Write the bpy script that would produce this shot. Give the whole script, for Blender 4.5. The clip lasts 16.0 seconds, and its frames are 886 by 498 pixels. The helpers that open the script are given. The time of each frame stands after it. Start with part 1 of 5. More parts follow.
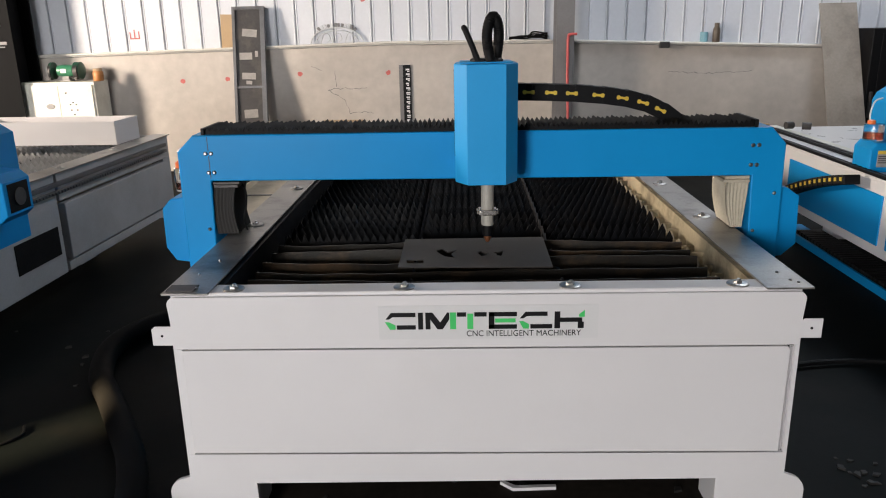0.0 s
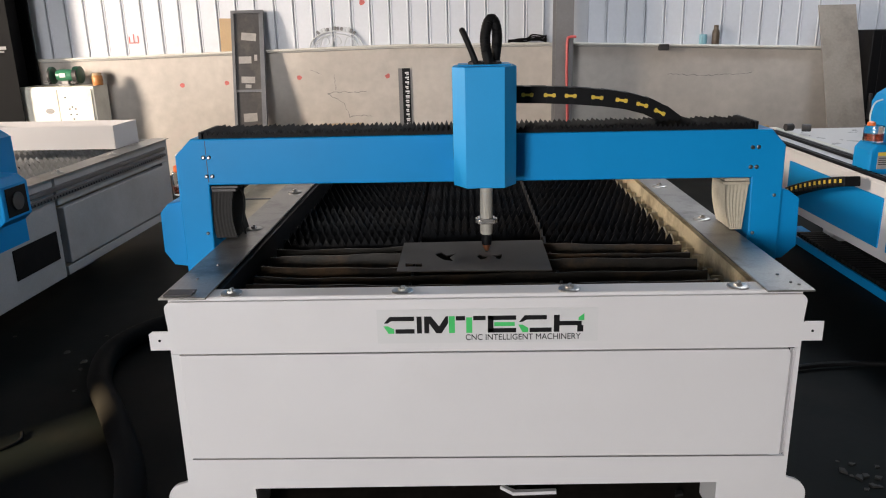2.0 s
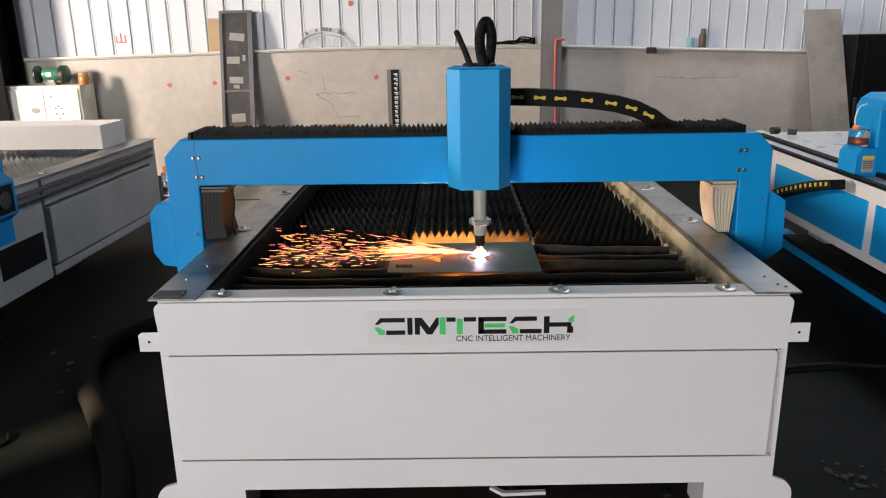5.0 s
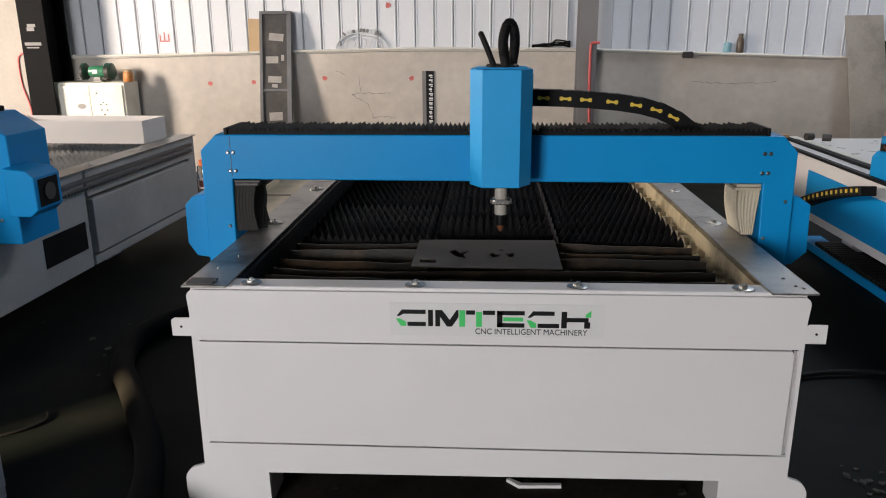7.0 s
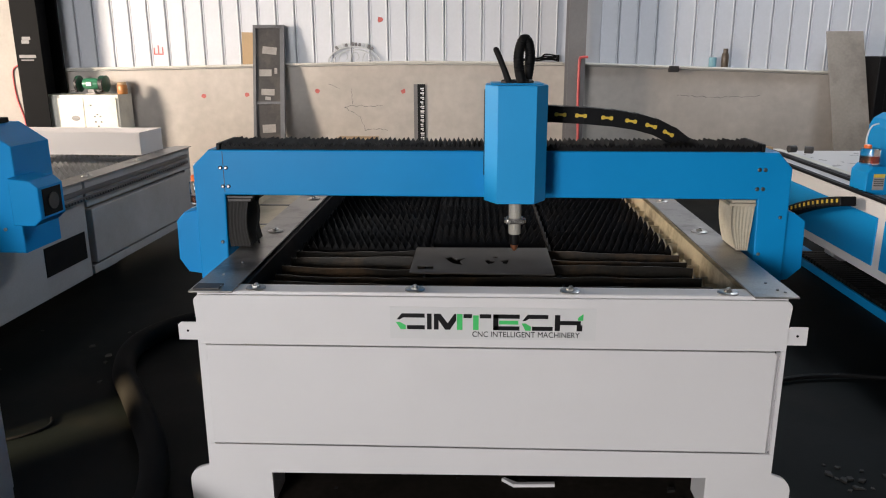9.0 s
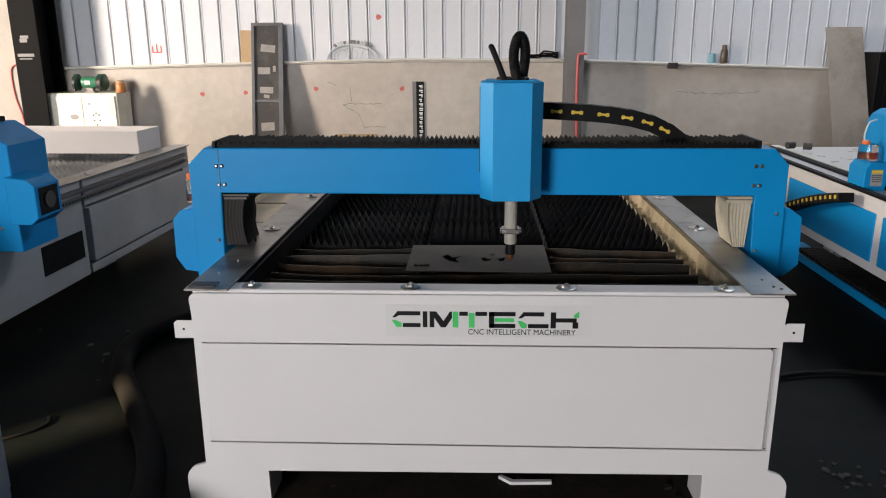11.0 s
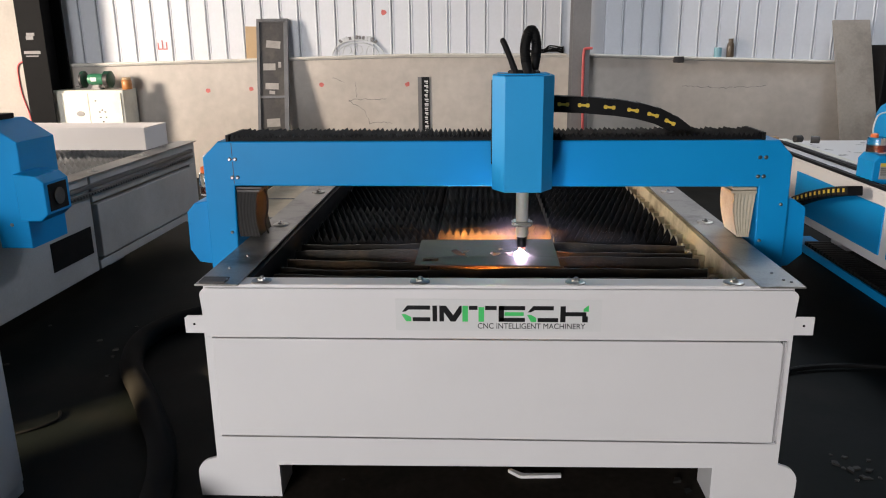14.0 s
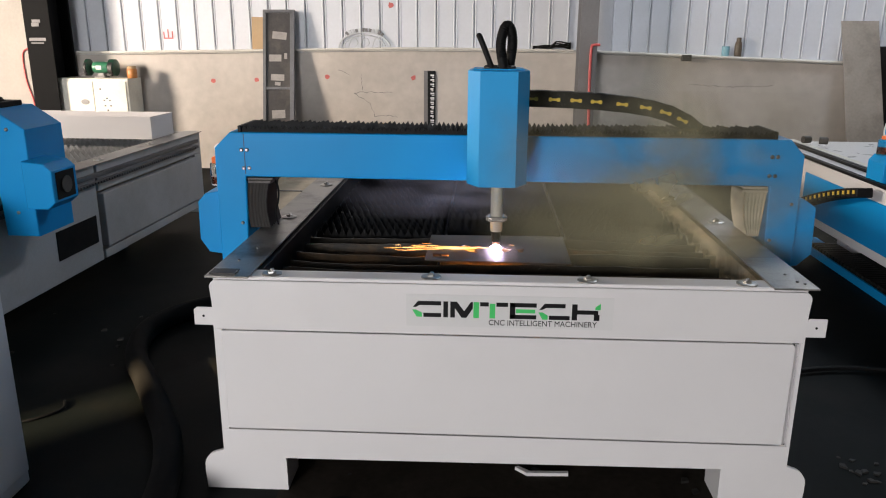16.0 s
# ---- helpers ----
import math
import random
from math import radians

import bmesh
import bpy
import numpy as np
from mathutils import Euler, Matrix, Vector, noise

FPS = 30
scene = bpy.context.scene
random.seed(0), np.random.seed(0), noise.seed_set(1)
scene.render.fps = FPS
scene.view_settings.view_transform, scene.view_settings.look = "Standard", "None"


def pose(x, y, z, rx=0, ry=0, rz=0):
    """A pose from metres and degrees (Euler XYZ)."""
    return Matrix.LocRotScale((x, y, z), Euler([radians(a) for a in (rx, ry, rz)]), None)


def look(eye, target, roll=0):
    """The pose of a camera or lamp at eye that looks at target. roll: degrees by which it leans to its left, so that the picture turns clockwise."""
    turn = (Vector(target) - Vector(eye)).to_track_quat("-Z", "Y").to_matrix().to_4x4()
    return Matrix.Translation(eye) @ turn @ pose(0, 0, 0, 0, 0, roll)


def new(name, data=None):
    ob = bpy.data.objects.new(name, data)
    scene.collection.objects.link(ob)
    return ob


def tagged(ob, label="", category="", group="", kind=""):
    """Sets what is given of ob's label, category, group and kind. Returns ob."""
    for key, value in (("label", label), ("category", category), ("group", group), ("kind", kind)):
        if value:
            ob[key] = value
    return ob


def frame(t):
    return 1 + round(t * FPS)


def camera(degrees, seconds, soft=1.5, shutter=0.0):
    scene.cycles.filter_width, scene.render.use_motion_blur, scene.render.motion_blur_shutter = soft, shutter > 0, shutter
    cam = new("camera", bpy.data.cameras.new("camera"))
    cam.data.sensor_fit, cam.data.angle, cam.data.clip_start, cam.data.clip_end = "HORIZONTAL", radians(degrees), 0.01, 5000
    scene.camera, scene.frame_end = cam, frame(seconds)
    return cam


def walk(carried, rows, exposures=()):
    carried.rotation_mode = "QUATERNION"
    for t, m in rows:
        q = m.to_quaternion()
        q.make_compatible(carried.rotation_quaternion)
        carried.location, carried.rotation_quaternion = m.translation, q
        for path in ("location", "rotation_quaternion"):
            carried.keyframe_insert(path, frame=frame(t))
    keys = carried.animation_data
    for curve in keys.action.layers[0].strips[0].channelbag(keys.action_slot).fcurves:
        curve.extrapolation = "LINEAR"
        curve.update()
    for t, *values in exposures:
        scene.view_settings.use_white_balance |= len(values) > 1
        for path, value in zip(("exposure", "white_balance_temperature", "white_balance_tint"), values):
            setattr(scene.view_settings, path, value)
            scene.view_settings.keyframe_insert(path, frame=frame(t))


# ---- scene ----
cam = camera(60.7, 16.0, soft=1.1)
PATH = [
    (0, (-0.05, -2.007, 1.454), (-0.109, -0.09, 0.887), -1.2),
    (0.5, (-0.05, -2.005, 1.456), (-0.113, -0.085, 0.898), -1.2),
    (1, (-0.049, -2.001, 1.453), (-0.118, -0.081, 0.9), -1.2),
    (1.5, (-0.044, -1.999, 1.453), (-0.11, -0.079, 0.897), -1.5),
    (2, (-0.045, -1.997, 1.452), (-0.105, -0.078, 0.893), -1.4),
    (2.5, (-0.048, -2.0, 1.451), (-0.096, -0.081, 0.89), -1.2),
    (3, (-0.049, -2.001, 1.454), (-0.085, -0.082, 0.89), -1.2),
    (3.5, (-0.052, -2.004, 1.453), (-0.081, -0.084, 0.893), -1.0),
    (4, (-0.055, -2.002, 1.454), (-0.079, -0.082, 0.895), -1.0),
    (6.5, (-0.048, -2.027, 1.455), (-0.112, -0.106, 0.903), -0.6),
    (7, (-0.016, -2.068, 1.449), (-0.133, -0.149, 0.9), -0.4),
    (7.5, (-0.027, -2.114, 1.458), (-0.138, -0.186, 0.936), -0.5),
    (8, (-0.047, -2.16, 1.459), (-0.143, -0.229, 0.946), -0.5),
    (8.5, (-0.048, -2.169, 1.46), (-0.135, -0.239, 0.942), -0.3),
    (9, (-0.04, -2.165, 1.457), (-0.127, -0.235, 0.939), -0.2),
    (11.5, (-0.024, -2.161, 1.456), (-0.115, -0.233, 0.931), -0.6),
    (12, (-0.025, -2.165, 1.455), (-0.12, -0.237, 0.931), -1.0),
    (12.5, (-0.032, -2.168, 1.454), (-0.128, -0.242, 0.924), -0.9),
    (13, (-0.036, -2.169, 1.455), (-0.136, -0.243, 0.923), -0.8),
    (13.5, (-0.036, -2.168, 1.454), (-0.138, -0.243, 0.92), -0.8),
    (14, (-0.039, -2.166, 1.453), (-0.14, -0.241, 0.918), -0.7),
    (14.5, (-0.045, -2.165, 1.454), (-0.146, -0.241, 0.916), -0.6),
    (15, (-0.055, -2.161, 1.451), (-0.153, -0.237, 0.911), -0.1),
    (15.5, (-0.066, -2.157, 1.452), (-0.164, -0.235, 0.908), 0.2),
    (16, (-0.077, -2.154, 1.453), (-0.177, -0.234, 0.904), 0.3),
]
walk(cam, [(t, look(eye, target, roll)) for t, eye, target, roll in PATH],
     exposures=[(0.0, 2.70), (4.2, 2.72), (6.3, 2.58), (7.2, 2.54), (8.5, 2.62), (13.0, 2.62), (16.0, 2.60)])


# ---- light ----
world = bpy.data.worlds.new("world")
scene.world = world
world.use_nodes = True
wn = world.node_tree.nodes
sky = wn.new("ShaderNodeTexSky")
sky.sky_type = "NISHITA"
sky.sun_disc = False
sky.sun_elevation = radians(18)
sky.sun_rotation = radians(225)
world.node_tree.links.new(sky.outputs[0], wn["Background"].inputs[0])
wn["Background"].inputs[1].default_value = 0.05

sun_data = bpy.data.lights.new("sun", "SUN")
sun_data.energy = 5.0
sun_data.angle = radians(1.2)
sun_data.color = (1.0, 0.74, 0.42)
sun = new("sun", sun_data)
sun.matrix_world = look((-6, -6, 2.76), (0, 0, 0))


def area_lamp(name, eye, target, wide, high, watts, colour):
    data = bpy.data.lights.new(name, "AREA")
    data.shape, data.size, data.size_y, data.energy, data.color = "RECTANGLE", wide, high, watts, colour
    lamp = new(name, data)
    lamp.matrix_world = look(eye, target)
    return lamp


# daylight in the door and window; the ceiling lamp is an added fill
area_lamp("door_daylight", (-4.0, -11.5, 2.0), (-0.1, 0, 1.0), 4.4, 3.4, 268, (1.0, 0.98, 0.97))
area_lamp("window_daylight", (-7.40, 2.1, 2.15), (-2.2, 6.0, 0.9), 1.1, 1.2, 122, (1.0, 0.85, 0.70))
area_lamp("ceiling_fill", (3.4, 4.25, 5.5), (3.4, 4.25, 0), 0.8, 2.5, 24, (0.86, 0.93, 1.0))


# ---- materials ----
def mat(name, colour, rough=0.5, metal=0.0, vary=0.12, scale=6.0, fine=60.0, bump=0.05, stain=None, stain_amount=0.0,
        rough_vary=0.1, coat=0.0, piece=0.0, gloss=0.5):
    """Paint, metal or stone with stains at one scale, grain at another and fine relief."""
    m = bpy.data.materials.new(name)
    m.use_nodes = True
    nt = m.node_tree
    nodes, link = nt.nodes, nt.links.new
    b = nodes["Principled BSDF"]
    tc = nodes.new("ShaderNodeTexCoord")
    n1, n2 = nodes.new("ShaderNodeTexNoise"), nodes.new("ShaderNodeTexNoise")
    for n, s, d in ((n1, scale, 5.0), (n2, fine, 3.0)):
        n.inputs["Scale"].default_value, n.inputs["Detail"].default_value = s, d
        link(tc.outputs["Object"], n.inputs["Vector"])
    ramp = nodes.new("ShaderNodeMapRange")
    ramp.inputs[1].default_value, ramp.inputs[2].default_value = 0.3, 0.7
    ramp.inputs[3].default_value, ramp.inputs[4].default_value = 1.0 - vary, 1.0 + vary
    mixn = nodes.new("ShaderNodeMix")
    mixn.data_type = "FLOAT"
    mixn.inputs[0].default_value = 0.35
    link(n1.outputs[0], mixn.inputs[2])
    link(n2.outputs[0], mixn.inputs[3])
    link(mixn.outputs[0], ramp.inputs[0])
    mul = nodes.new("ShaderNodeMix")
    mul.data_type, mul.blend_type = "RGBA", "MULTIPLY"
    mul.inputs[0].default_value = 1.0
    mul.inputs[6].default_value = (*colour, 1)
    link(ramp.outputs[0], mul.inputs[7])
    out = mul.outputs[2]
    if stain:
        n3 = nodes.new("ShaderNodeTexNoise")
        n3.inputs["Scale"].default_value, n3.inputs["Detail"].default_value = scale * 0.6, 8.0
        n3.inputs["Roughness"].default_value = 0.65
        link(tc.outputs["Object"], n3.inputs["Vector"])
        r3 = nodes.new("ShaderNodeMapRange")
        r3.inputs[1].default_value, r3.inputs[2].default_value = 0.5, 0.68
        r3.inputs[3].default_value, r3.inputs[4].default_value = 0.0, stain_amount
        link(n3.outputs[0], r3.inputs[0])
        m3 = nodes.new("ShaderNodeMix")
        m3.data_type = "RGBA"
        m3.inputs[7].default_value = (*stain, 1)
        link(r3.outputs[0], m3.inputs[0])
        link(out, m3.inputs[6])
        out = m3.outputs[2]
    if piece:
        info = nodes.new("ShaderNodeObjectInfo")
        rp = nodes.new("ShaderNodeMapRange")
        rp.inputs[3].default_value, rp.inputs[4].default_value = 1.0 - piece, 1.0 + piece
        link(info.outputs["Random"], rp.inputs[0])
        mp = nodes.new("ShaderNodeMix")
        mp.data_type, mp.blend_type = "RGBA", "MULTIPLY"
        mp.inputs[0].default_value = 1.0
        link(out, mp.inputs[6])
        link(rp.outputs[0], mp.inputs[7])
        out = mp.outputs[2]
    link(out, b.inputs["Base Color"])
    rr = nodes.new("ShaderNodeMapRange")
    rr.inputs[3].default_value, rr.inputs[4].default_value = max(0.03, rough - rough_vary), min(1, rough + rough_vary)
    link(n1.outputs[0], rr.inputs[0])
    link(rr.outputs[0], b.inputs["Roughness"])
    b.inputs["Metallic"].default_value = metal
    b.inputs["Coat Weight"].default_value = coat
    b.inputs["Specular IOR Level"].default_value = gloss
    if bump:
        bp = nodes.new("ShaderNodeBump")
        bp.inputs["Strength"].default_value, bp.inputs["Distance"].default_value = bump, 0.004
        link(mixn.outputs[0], bp.inputs["Height"])
        link(bp.outputs[0], b.inputs["Normal"])
    return m


def glow(name, colour, strength):
    m = bpy.data.materials.new(name)
    m.use_nodes = True
    b = m.node_tree.nodes["Principled BSDF"]
    b.inputs["Base Color"].default_value = (*colour, 1)
    b.inputs["Emission Color"].default_value = (*colour, 1)
    b.inputs["Emission Strength"].default_value = strength
    return m


def clear(name, colour, rough=0.05, ior=1.45):
    m = bpy.data.materials.new(name)
    m.use_nodes = True
    b = m.node_tree.nodes["Principled BSDF"]
    b.inputs["Base Color"].default_value = (*colour, 1)
    b.inputs["Transmission Weight"].default_value = 1.0
    b.inputs["Roughness"].default_value = rough
    b.inputs["IOR"].default_value = ior
    return m


WHITE = mat("white_powder_coat", (0.70, 0.68, 0.69), 0.42, vary=0.03, scale=3, fine=300, bump=0.04, stain=(0.5, 0.48, 0.47), stain_amount=0.12)
# white darkened with the left table's shade, plus dusty stains
SHADEDWHITE = mat("shaded_dusty_white_paint", (0.41, 0.405, 0.41), 0.5, vary=0.10, scale=2.5, fine=90, bump=0.06, stain=(0.24, 0.21, 0.18), stain_amount=0.4)
BLUE = mat("blue_powder_coat", (0.004, 0.255, 0.60), 0.42, vary=0.06, scale=4, fine=350, bump=0.04, gloss=0.16)
HEADBLUE = mat("light_blue_powder_coat", (0.014, 0.31, 0.68), 0.42, vary=0.05, scale=4, fine=350, bump=0.04, gloss=0.25)
STEEL = mat("bare_steel_strip", (0.31, 0.295, 0.275), 0.38, metal=0.75, vary=0.25, scale=9, fine=120, bump=0.08, stain=(0.06, 0.055, 0.05), stain_amount=0.75, rough_vary=0.15)
BRIGHT = mat("bright_zinc", (0.62, 0.60, 0.57), 0.25, metal=1.0, vary=0.15, scale=30, fine=200, bump=0.03)
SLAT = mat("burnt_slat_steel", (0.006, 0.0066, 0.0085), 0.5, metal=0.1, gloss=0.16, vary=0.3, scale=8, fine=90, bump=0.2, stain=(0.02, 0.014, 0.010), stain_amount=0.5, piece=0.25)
WORN = mat("rusty_slat_steel", (0.026, 0.022, 0.018), 0.45, metal=0.25, vary=0.35, scale=7, fine=90, bump=0.25, stain=(0.13, 0.074, 0.036), stain_amount=0.85, piece=0.25)
SHEET = mat("mild_steel_sheet", (0.058, 0.051, 0.046), 0.6, metal=0.15, vary=0.15, scale=9, fine=140, bump=0.06, stain=(0.038, 0.031, 0.026), stain_amount=0.6)
CREAM = mat("cream_primer", (0.50, 0.42, 0.28), 0.6, vary=0.15, scale=8, fine=90, bump=0.1, stain=(0.10, 0.07, 0.04), stain_amount=0.7)
BLACK = mat("black_rubber", (0.0035, 0.0035, 0.004), 0.6, gloss=0.16, vary=0.2, scale=14, fine=120, bump=0.1)
HOSEM = mat("matt_black_hose", (0.004, 0.004, 0.0045), 0.75, gloss=0.12, vary=0.25, scale=9, fine=80, bump=0.1)
SCRAP = mat("sooty_scrap", (0.016, 0.015, 0.014), 0.6, gloss=0.3, vary=0.3, scale=30, fine=120, bump=0.2, piece=0.5)
BLACKP = mat("black_plastic", (0.005, 0.005, 0.006), 0.5, gloss=0.16, vary=0.15, scale=14, fine=120, bump=0.05)
YELLOW = mat("yellow_plastic", (0.72, 0.50, 0.06), 0.45, vary=0.08, scale=20, fine=120, bump=0.03)
GREYPL = mat("grey_torch_sleeve", (0.36, 0.34, 0.30), 0.5, vary=0.1, scale=20, fine=160, bump=0.05)
COPPER = mat("copper_nozzle", (0.65, 0.26, 0.13), 0.35, metal=0.9, vary=0.2, scale=60, fine=300, bump=0.05)
CANVAS = mat("pale_bellows_cloth", (0.46, 0.41, 0.32), 0.8, vary=0.15, scale=9, fine=120, bump=0.15, stain=(0.25, 0.21, 0.16), stain_amount=0.6)
DARKCLOTH = mat("dark_bellows_cloth", (0.022, 0.020, 0.019), 0.8, vary=0.2, scale=9, fine=120, bump=0.15)
# near-black: the shade round the tables is put into the floor's green
FLOORM = mat("shaded_green_floor_paint", (0.0028, 0.0044, 0.0047), 0.62, gloss=0.09, vary=0.3, scale=1.4, fine=26, bump=0.2, stain=(0.017, 0.0145, 0.012), stain_amount=0.55, rough_vary=0.15)
CONC = mat("cement_render", (0.51, 0.470, 0.435), 0.85, vary=0.20, scale=0.9, fine=10, bump=0.3, stain=(0.35, 0.32, 0.295), stain_amount=0.6)
CLAD = mat("white_cladding", (0.57, 0.59, 0.645), 0.45, vary=0.06, scale=1.5, fine=30, bump=0.05, stain=(0.42, 0.42, 0.43), stain_amount=0.35)
COLM = mat("grey_column_paint", (0.17, 0.165, 0.17), 0.6, vary=0.15, scale=3, fine=40, bump=0.1)
DARK = mat("dark_steel_panel", (0.045, 0.042, 0.043), 0.5, metal=0.4, vary=0.3, scale=4, fine=40, bump=0.1, stain=(0.14, 0.12, 0.10), stain_amount=0.5)
GREYFR = mat("grey_steel_frame", (0.13, 0.13, 0.138), 0.40, metal=0.5, vary=0.2, scale=8, fine=60, bump=0.1)
LOCKER = mat("cream_locker_paint", (0.74, 0.72, 0.64), 0.5, vary=0.05, scale=5, fine=60, bump=0.05, stain=(0.4, 0.36, 0.3), stain_amount=0.4)
GREENL = mat("light_green_enamel", (0.035, 0.17, 0.09), 0.35, vary=0.12, scale=12, fine=80, bump=0.04)
GREEN = mat("green_enamel", (0.008, 0.050, 0.028), 0.4, vary=0.15, scale=12, fine=80, bump=0.05)
PLASTER = mat("pale_wall_plaster", (0.32, 0.295, 0.27), 0.85, vary=0.12, scale=2.0, fine=30, bump=0.15, stain=(0.36, 0.32, 0.29), stain_amount=0.5)
PIPE = mat("white_conduit", (0.62, 0.60, 0.56), 0.5, vary=0.1, scale=6, fine=60, bump=0.05)
PINK = mat("red_pipe_paint", (0.55, 0.09, 0.09), 0.5, vary=0.15, scale=10, fine=60, bump=0.05)
REDM = mat("red_marker_paint", (0.50, 0.13, 0.12), 0.8, vary=0.2, scale=20, fine=80, bump=0.0)
TAPE = mat("grey_paper_label", (0.30, 0.285, 0.275), 0.8, vary=0.2, scale=12, fine=80, bump=0.0)
PLATEM = mat("brown_steel_plate", (0.27, 0.235, 0.205), 0.55, metal=0.0, vary=0.2, scale=3, fine=40, bump=0.1, stain=(0.09, 0.075, 0.065), stain_amount=0.6)
CARD = mat("brown_cardboard", (0.42, 0.30, 0.18), 0.9, vary=0.1, scale=5, fine=60, bump=0.05)
VINYL = mat("white_sticker_vinyl", (0.66, 0.65, 0.655), 0.3, vary=0.02, scale=8, fine=100, bump=0.0)
INK = mat("black_ink", (0.006, 0.006, 0.007), 0.5, gloss=0.2, vary=0.05, bump=0.0)
INKGREEN = mat("green_ink", (0.06, 0.55, 0.14), 0.4, vary=0.05, bump=0.0)
# for the unseen walls and roof only, dark so they bounce little light
HALLDARK = mat("unseen_hall_dark", (0.07, 0.07, 0.075), 0.7, vary=0.2, scale=1.5, fine=20, bump=0.1)
GALV = mat("grey_galvanised_slat", (0.30, 0.30, 0.30), 0.4, metal=0.5, vary=0.2, scale=10, fine=90, bump=0.1, piece=0.2)
WIRE = mat("pale_grey_wire", (0.52, 0.54, 0.57), 0.5, vary=0.1)
BOLT = mat("dull_zinc_bolt", (0.30, 0.30, 0.31), 0.35, metal=1.0, vary=0.2, scale=40, fine=200, bump=0.03)
WASHER = mat("scuffed_zinc_washer", (0.42, 0.41, 0.40), 0.38, metal=1.0, vary=0.3, scale=40, fine=200, bump=0.05)
DUST = mat("brown_cutting_dust", (0.024, 0.0195, 0.0155), 0.9, gloss=0.1, vary=0.4, scale=4, fine=40, bump=0.3, stain=(0.010, 0.009, 0.008), stain_amount=0.7)
ORANGE = mat("orange_cap_plastic", (0.8, 0.16, 0.03), 0.4, vary=0.05, bump=0.02)
OIL = clear("amber_oil", (0.22, 0.035, 0.012), 0.1)
GLASS = clear("clear_cup_plastic", (0.92, 0.93, 0.93), 0.08)
ARC = glow("plasma_arc_light", (0.86, 0.70, 1.0), 75.0)


def hot(name, strength, stops):
    """Glowing metal whose heat differs from streak to streak."""
    m = glow(name, stops[0], strength)
    nodes, link = m.node_tree.nodes, m.node_tree.links.new
    geo, ramp = nodes.new("ShaderNodeNewGeometry"), nodes.new("ShaderNodeValToRGB")
    ramp.color_ramp.elements[0].color, ramp.color_ramp.elements[1].color = (*stops[0], 1), (*stops[2], 1)
    ramp.color_ramp.elements.new(0.5).color = (*stops[1], 1)
    link(geo.outputs["Random Per Island"], ramp.inputs[0])
    link(ramp.outputs[0], nodes["Principled BSDF"].inputs["Emission Color"])
    return m


SPARK = hot("hot_spark", 0.62, ((1.0, 0.11, 0.20), (1.0, 0.32, 0.06), (0.98, 0.70, 0.18)))
SPARKW = hot("white_hot_spark", 0.8, ((1.0, 0.30, 0.06), (1.0, 0.50, 0.13), (1.0, 0.68, 0.32)))


# ---- mesh helpers ----
def box(bm, x0, x1, y0, y1, z0, z1, bevel=0.0, segments=2):
    vs = [bm.verts.new((x, y, z)) for z in (z0, z1) for y in (y0, y1) for x in (x0, x1)]
    fs = [bm.faces.new([vs[i] for i in f]) for f in ((0, 2, 3, 1), (4, 5, 7, 6), (0, 1, 5, 4), (1, 3, 7, 5), (3, 2, 6, 7), (2, 0, 4, 6))]
    if bevel:
        edges = {e for f in fs for e in f.edges}
        bmesh.ops.bevel(bm, geom=list(edges), offset=bevel, segments=segments, profile=0.5, affect="EDGES")
    return vs


def prism(bm, outline, axis, a, b, bevel=0.0, segments=2):
    """A polygon of 2D points pushed along axis from a to b (the two other axes in the order x, y, z)."""
    def at(p, v):
        q = list(p)
        q.insert("xyz".index(axis), v)
        return q
    lo = [bm.verts.new(at(p, a)) for p in outline]
    hi = [bm.verts.new(at(p, b)) for p in outline]
    n = len(outline)
    faces = [bm.faces.new(lo[::-1]), bm.faces.new(hi)]
    faces += [bm.faces.new((lo[i], lo[(i + 1) % n], hi[(i + 1) % n], hi[i])) for i in range(n)]
    bmesh.ops.recalc_face_normals(bm, faces=faces)
    if bevel:
        edges = {e for f in faces[:2] for e in f.edges}
        bmesh.ops.bevel(bm, geom=list(edges), offset=bevel, segments=segments, profile=0.5, affect="EDGES")
    return faces


def turned(bm, profile, m=Matrix(), n=24):
    """A body of revolution about z: profile of (radius, height), moved by m."""
    rings = []
    for r, z in profile:
        rings.append([bm.verts.new(m @ Vector((r * math.cos(2 * math.pi * i / n), r * math.sin(2 * math.pi * i / n), z))) for i in range(n)])
    for a, b in zip(rings, rings[1:]):
        for i in range(n):
            bm.faces.new((a[i], a[(i + 1) % n], b[(i + 1) % n], b[i]))
    bm.faces.new(rings[0][::-1])
    bm.faces.new(rings[-1])


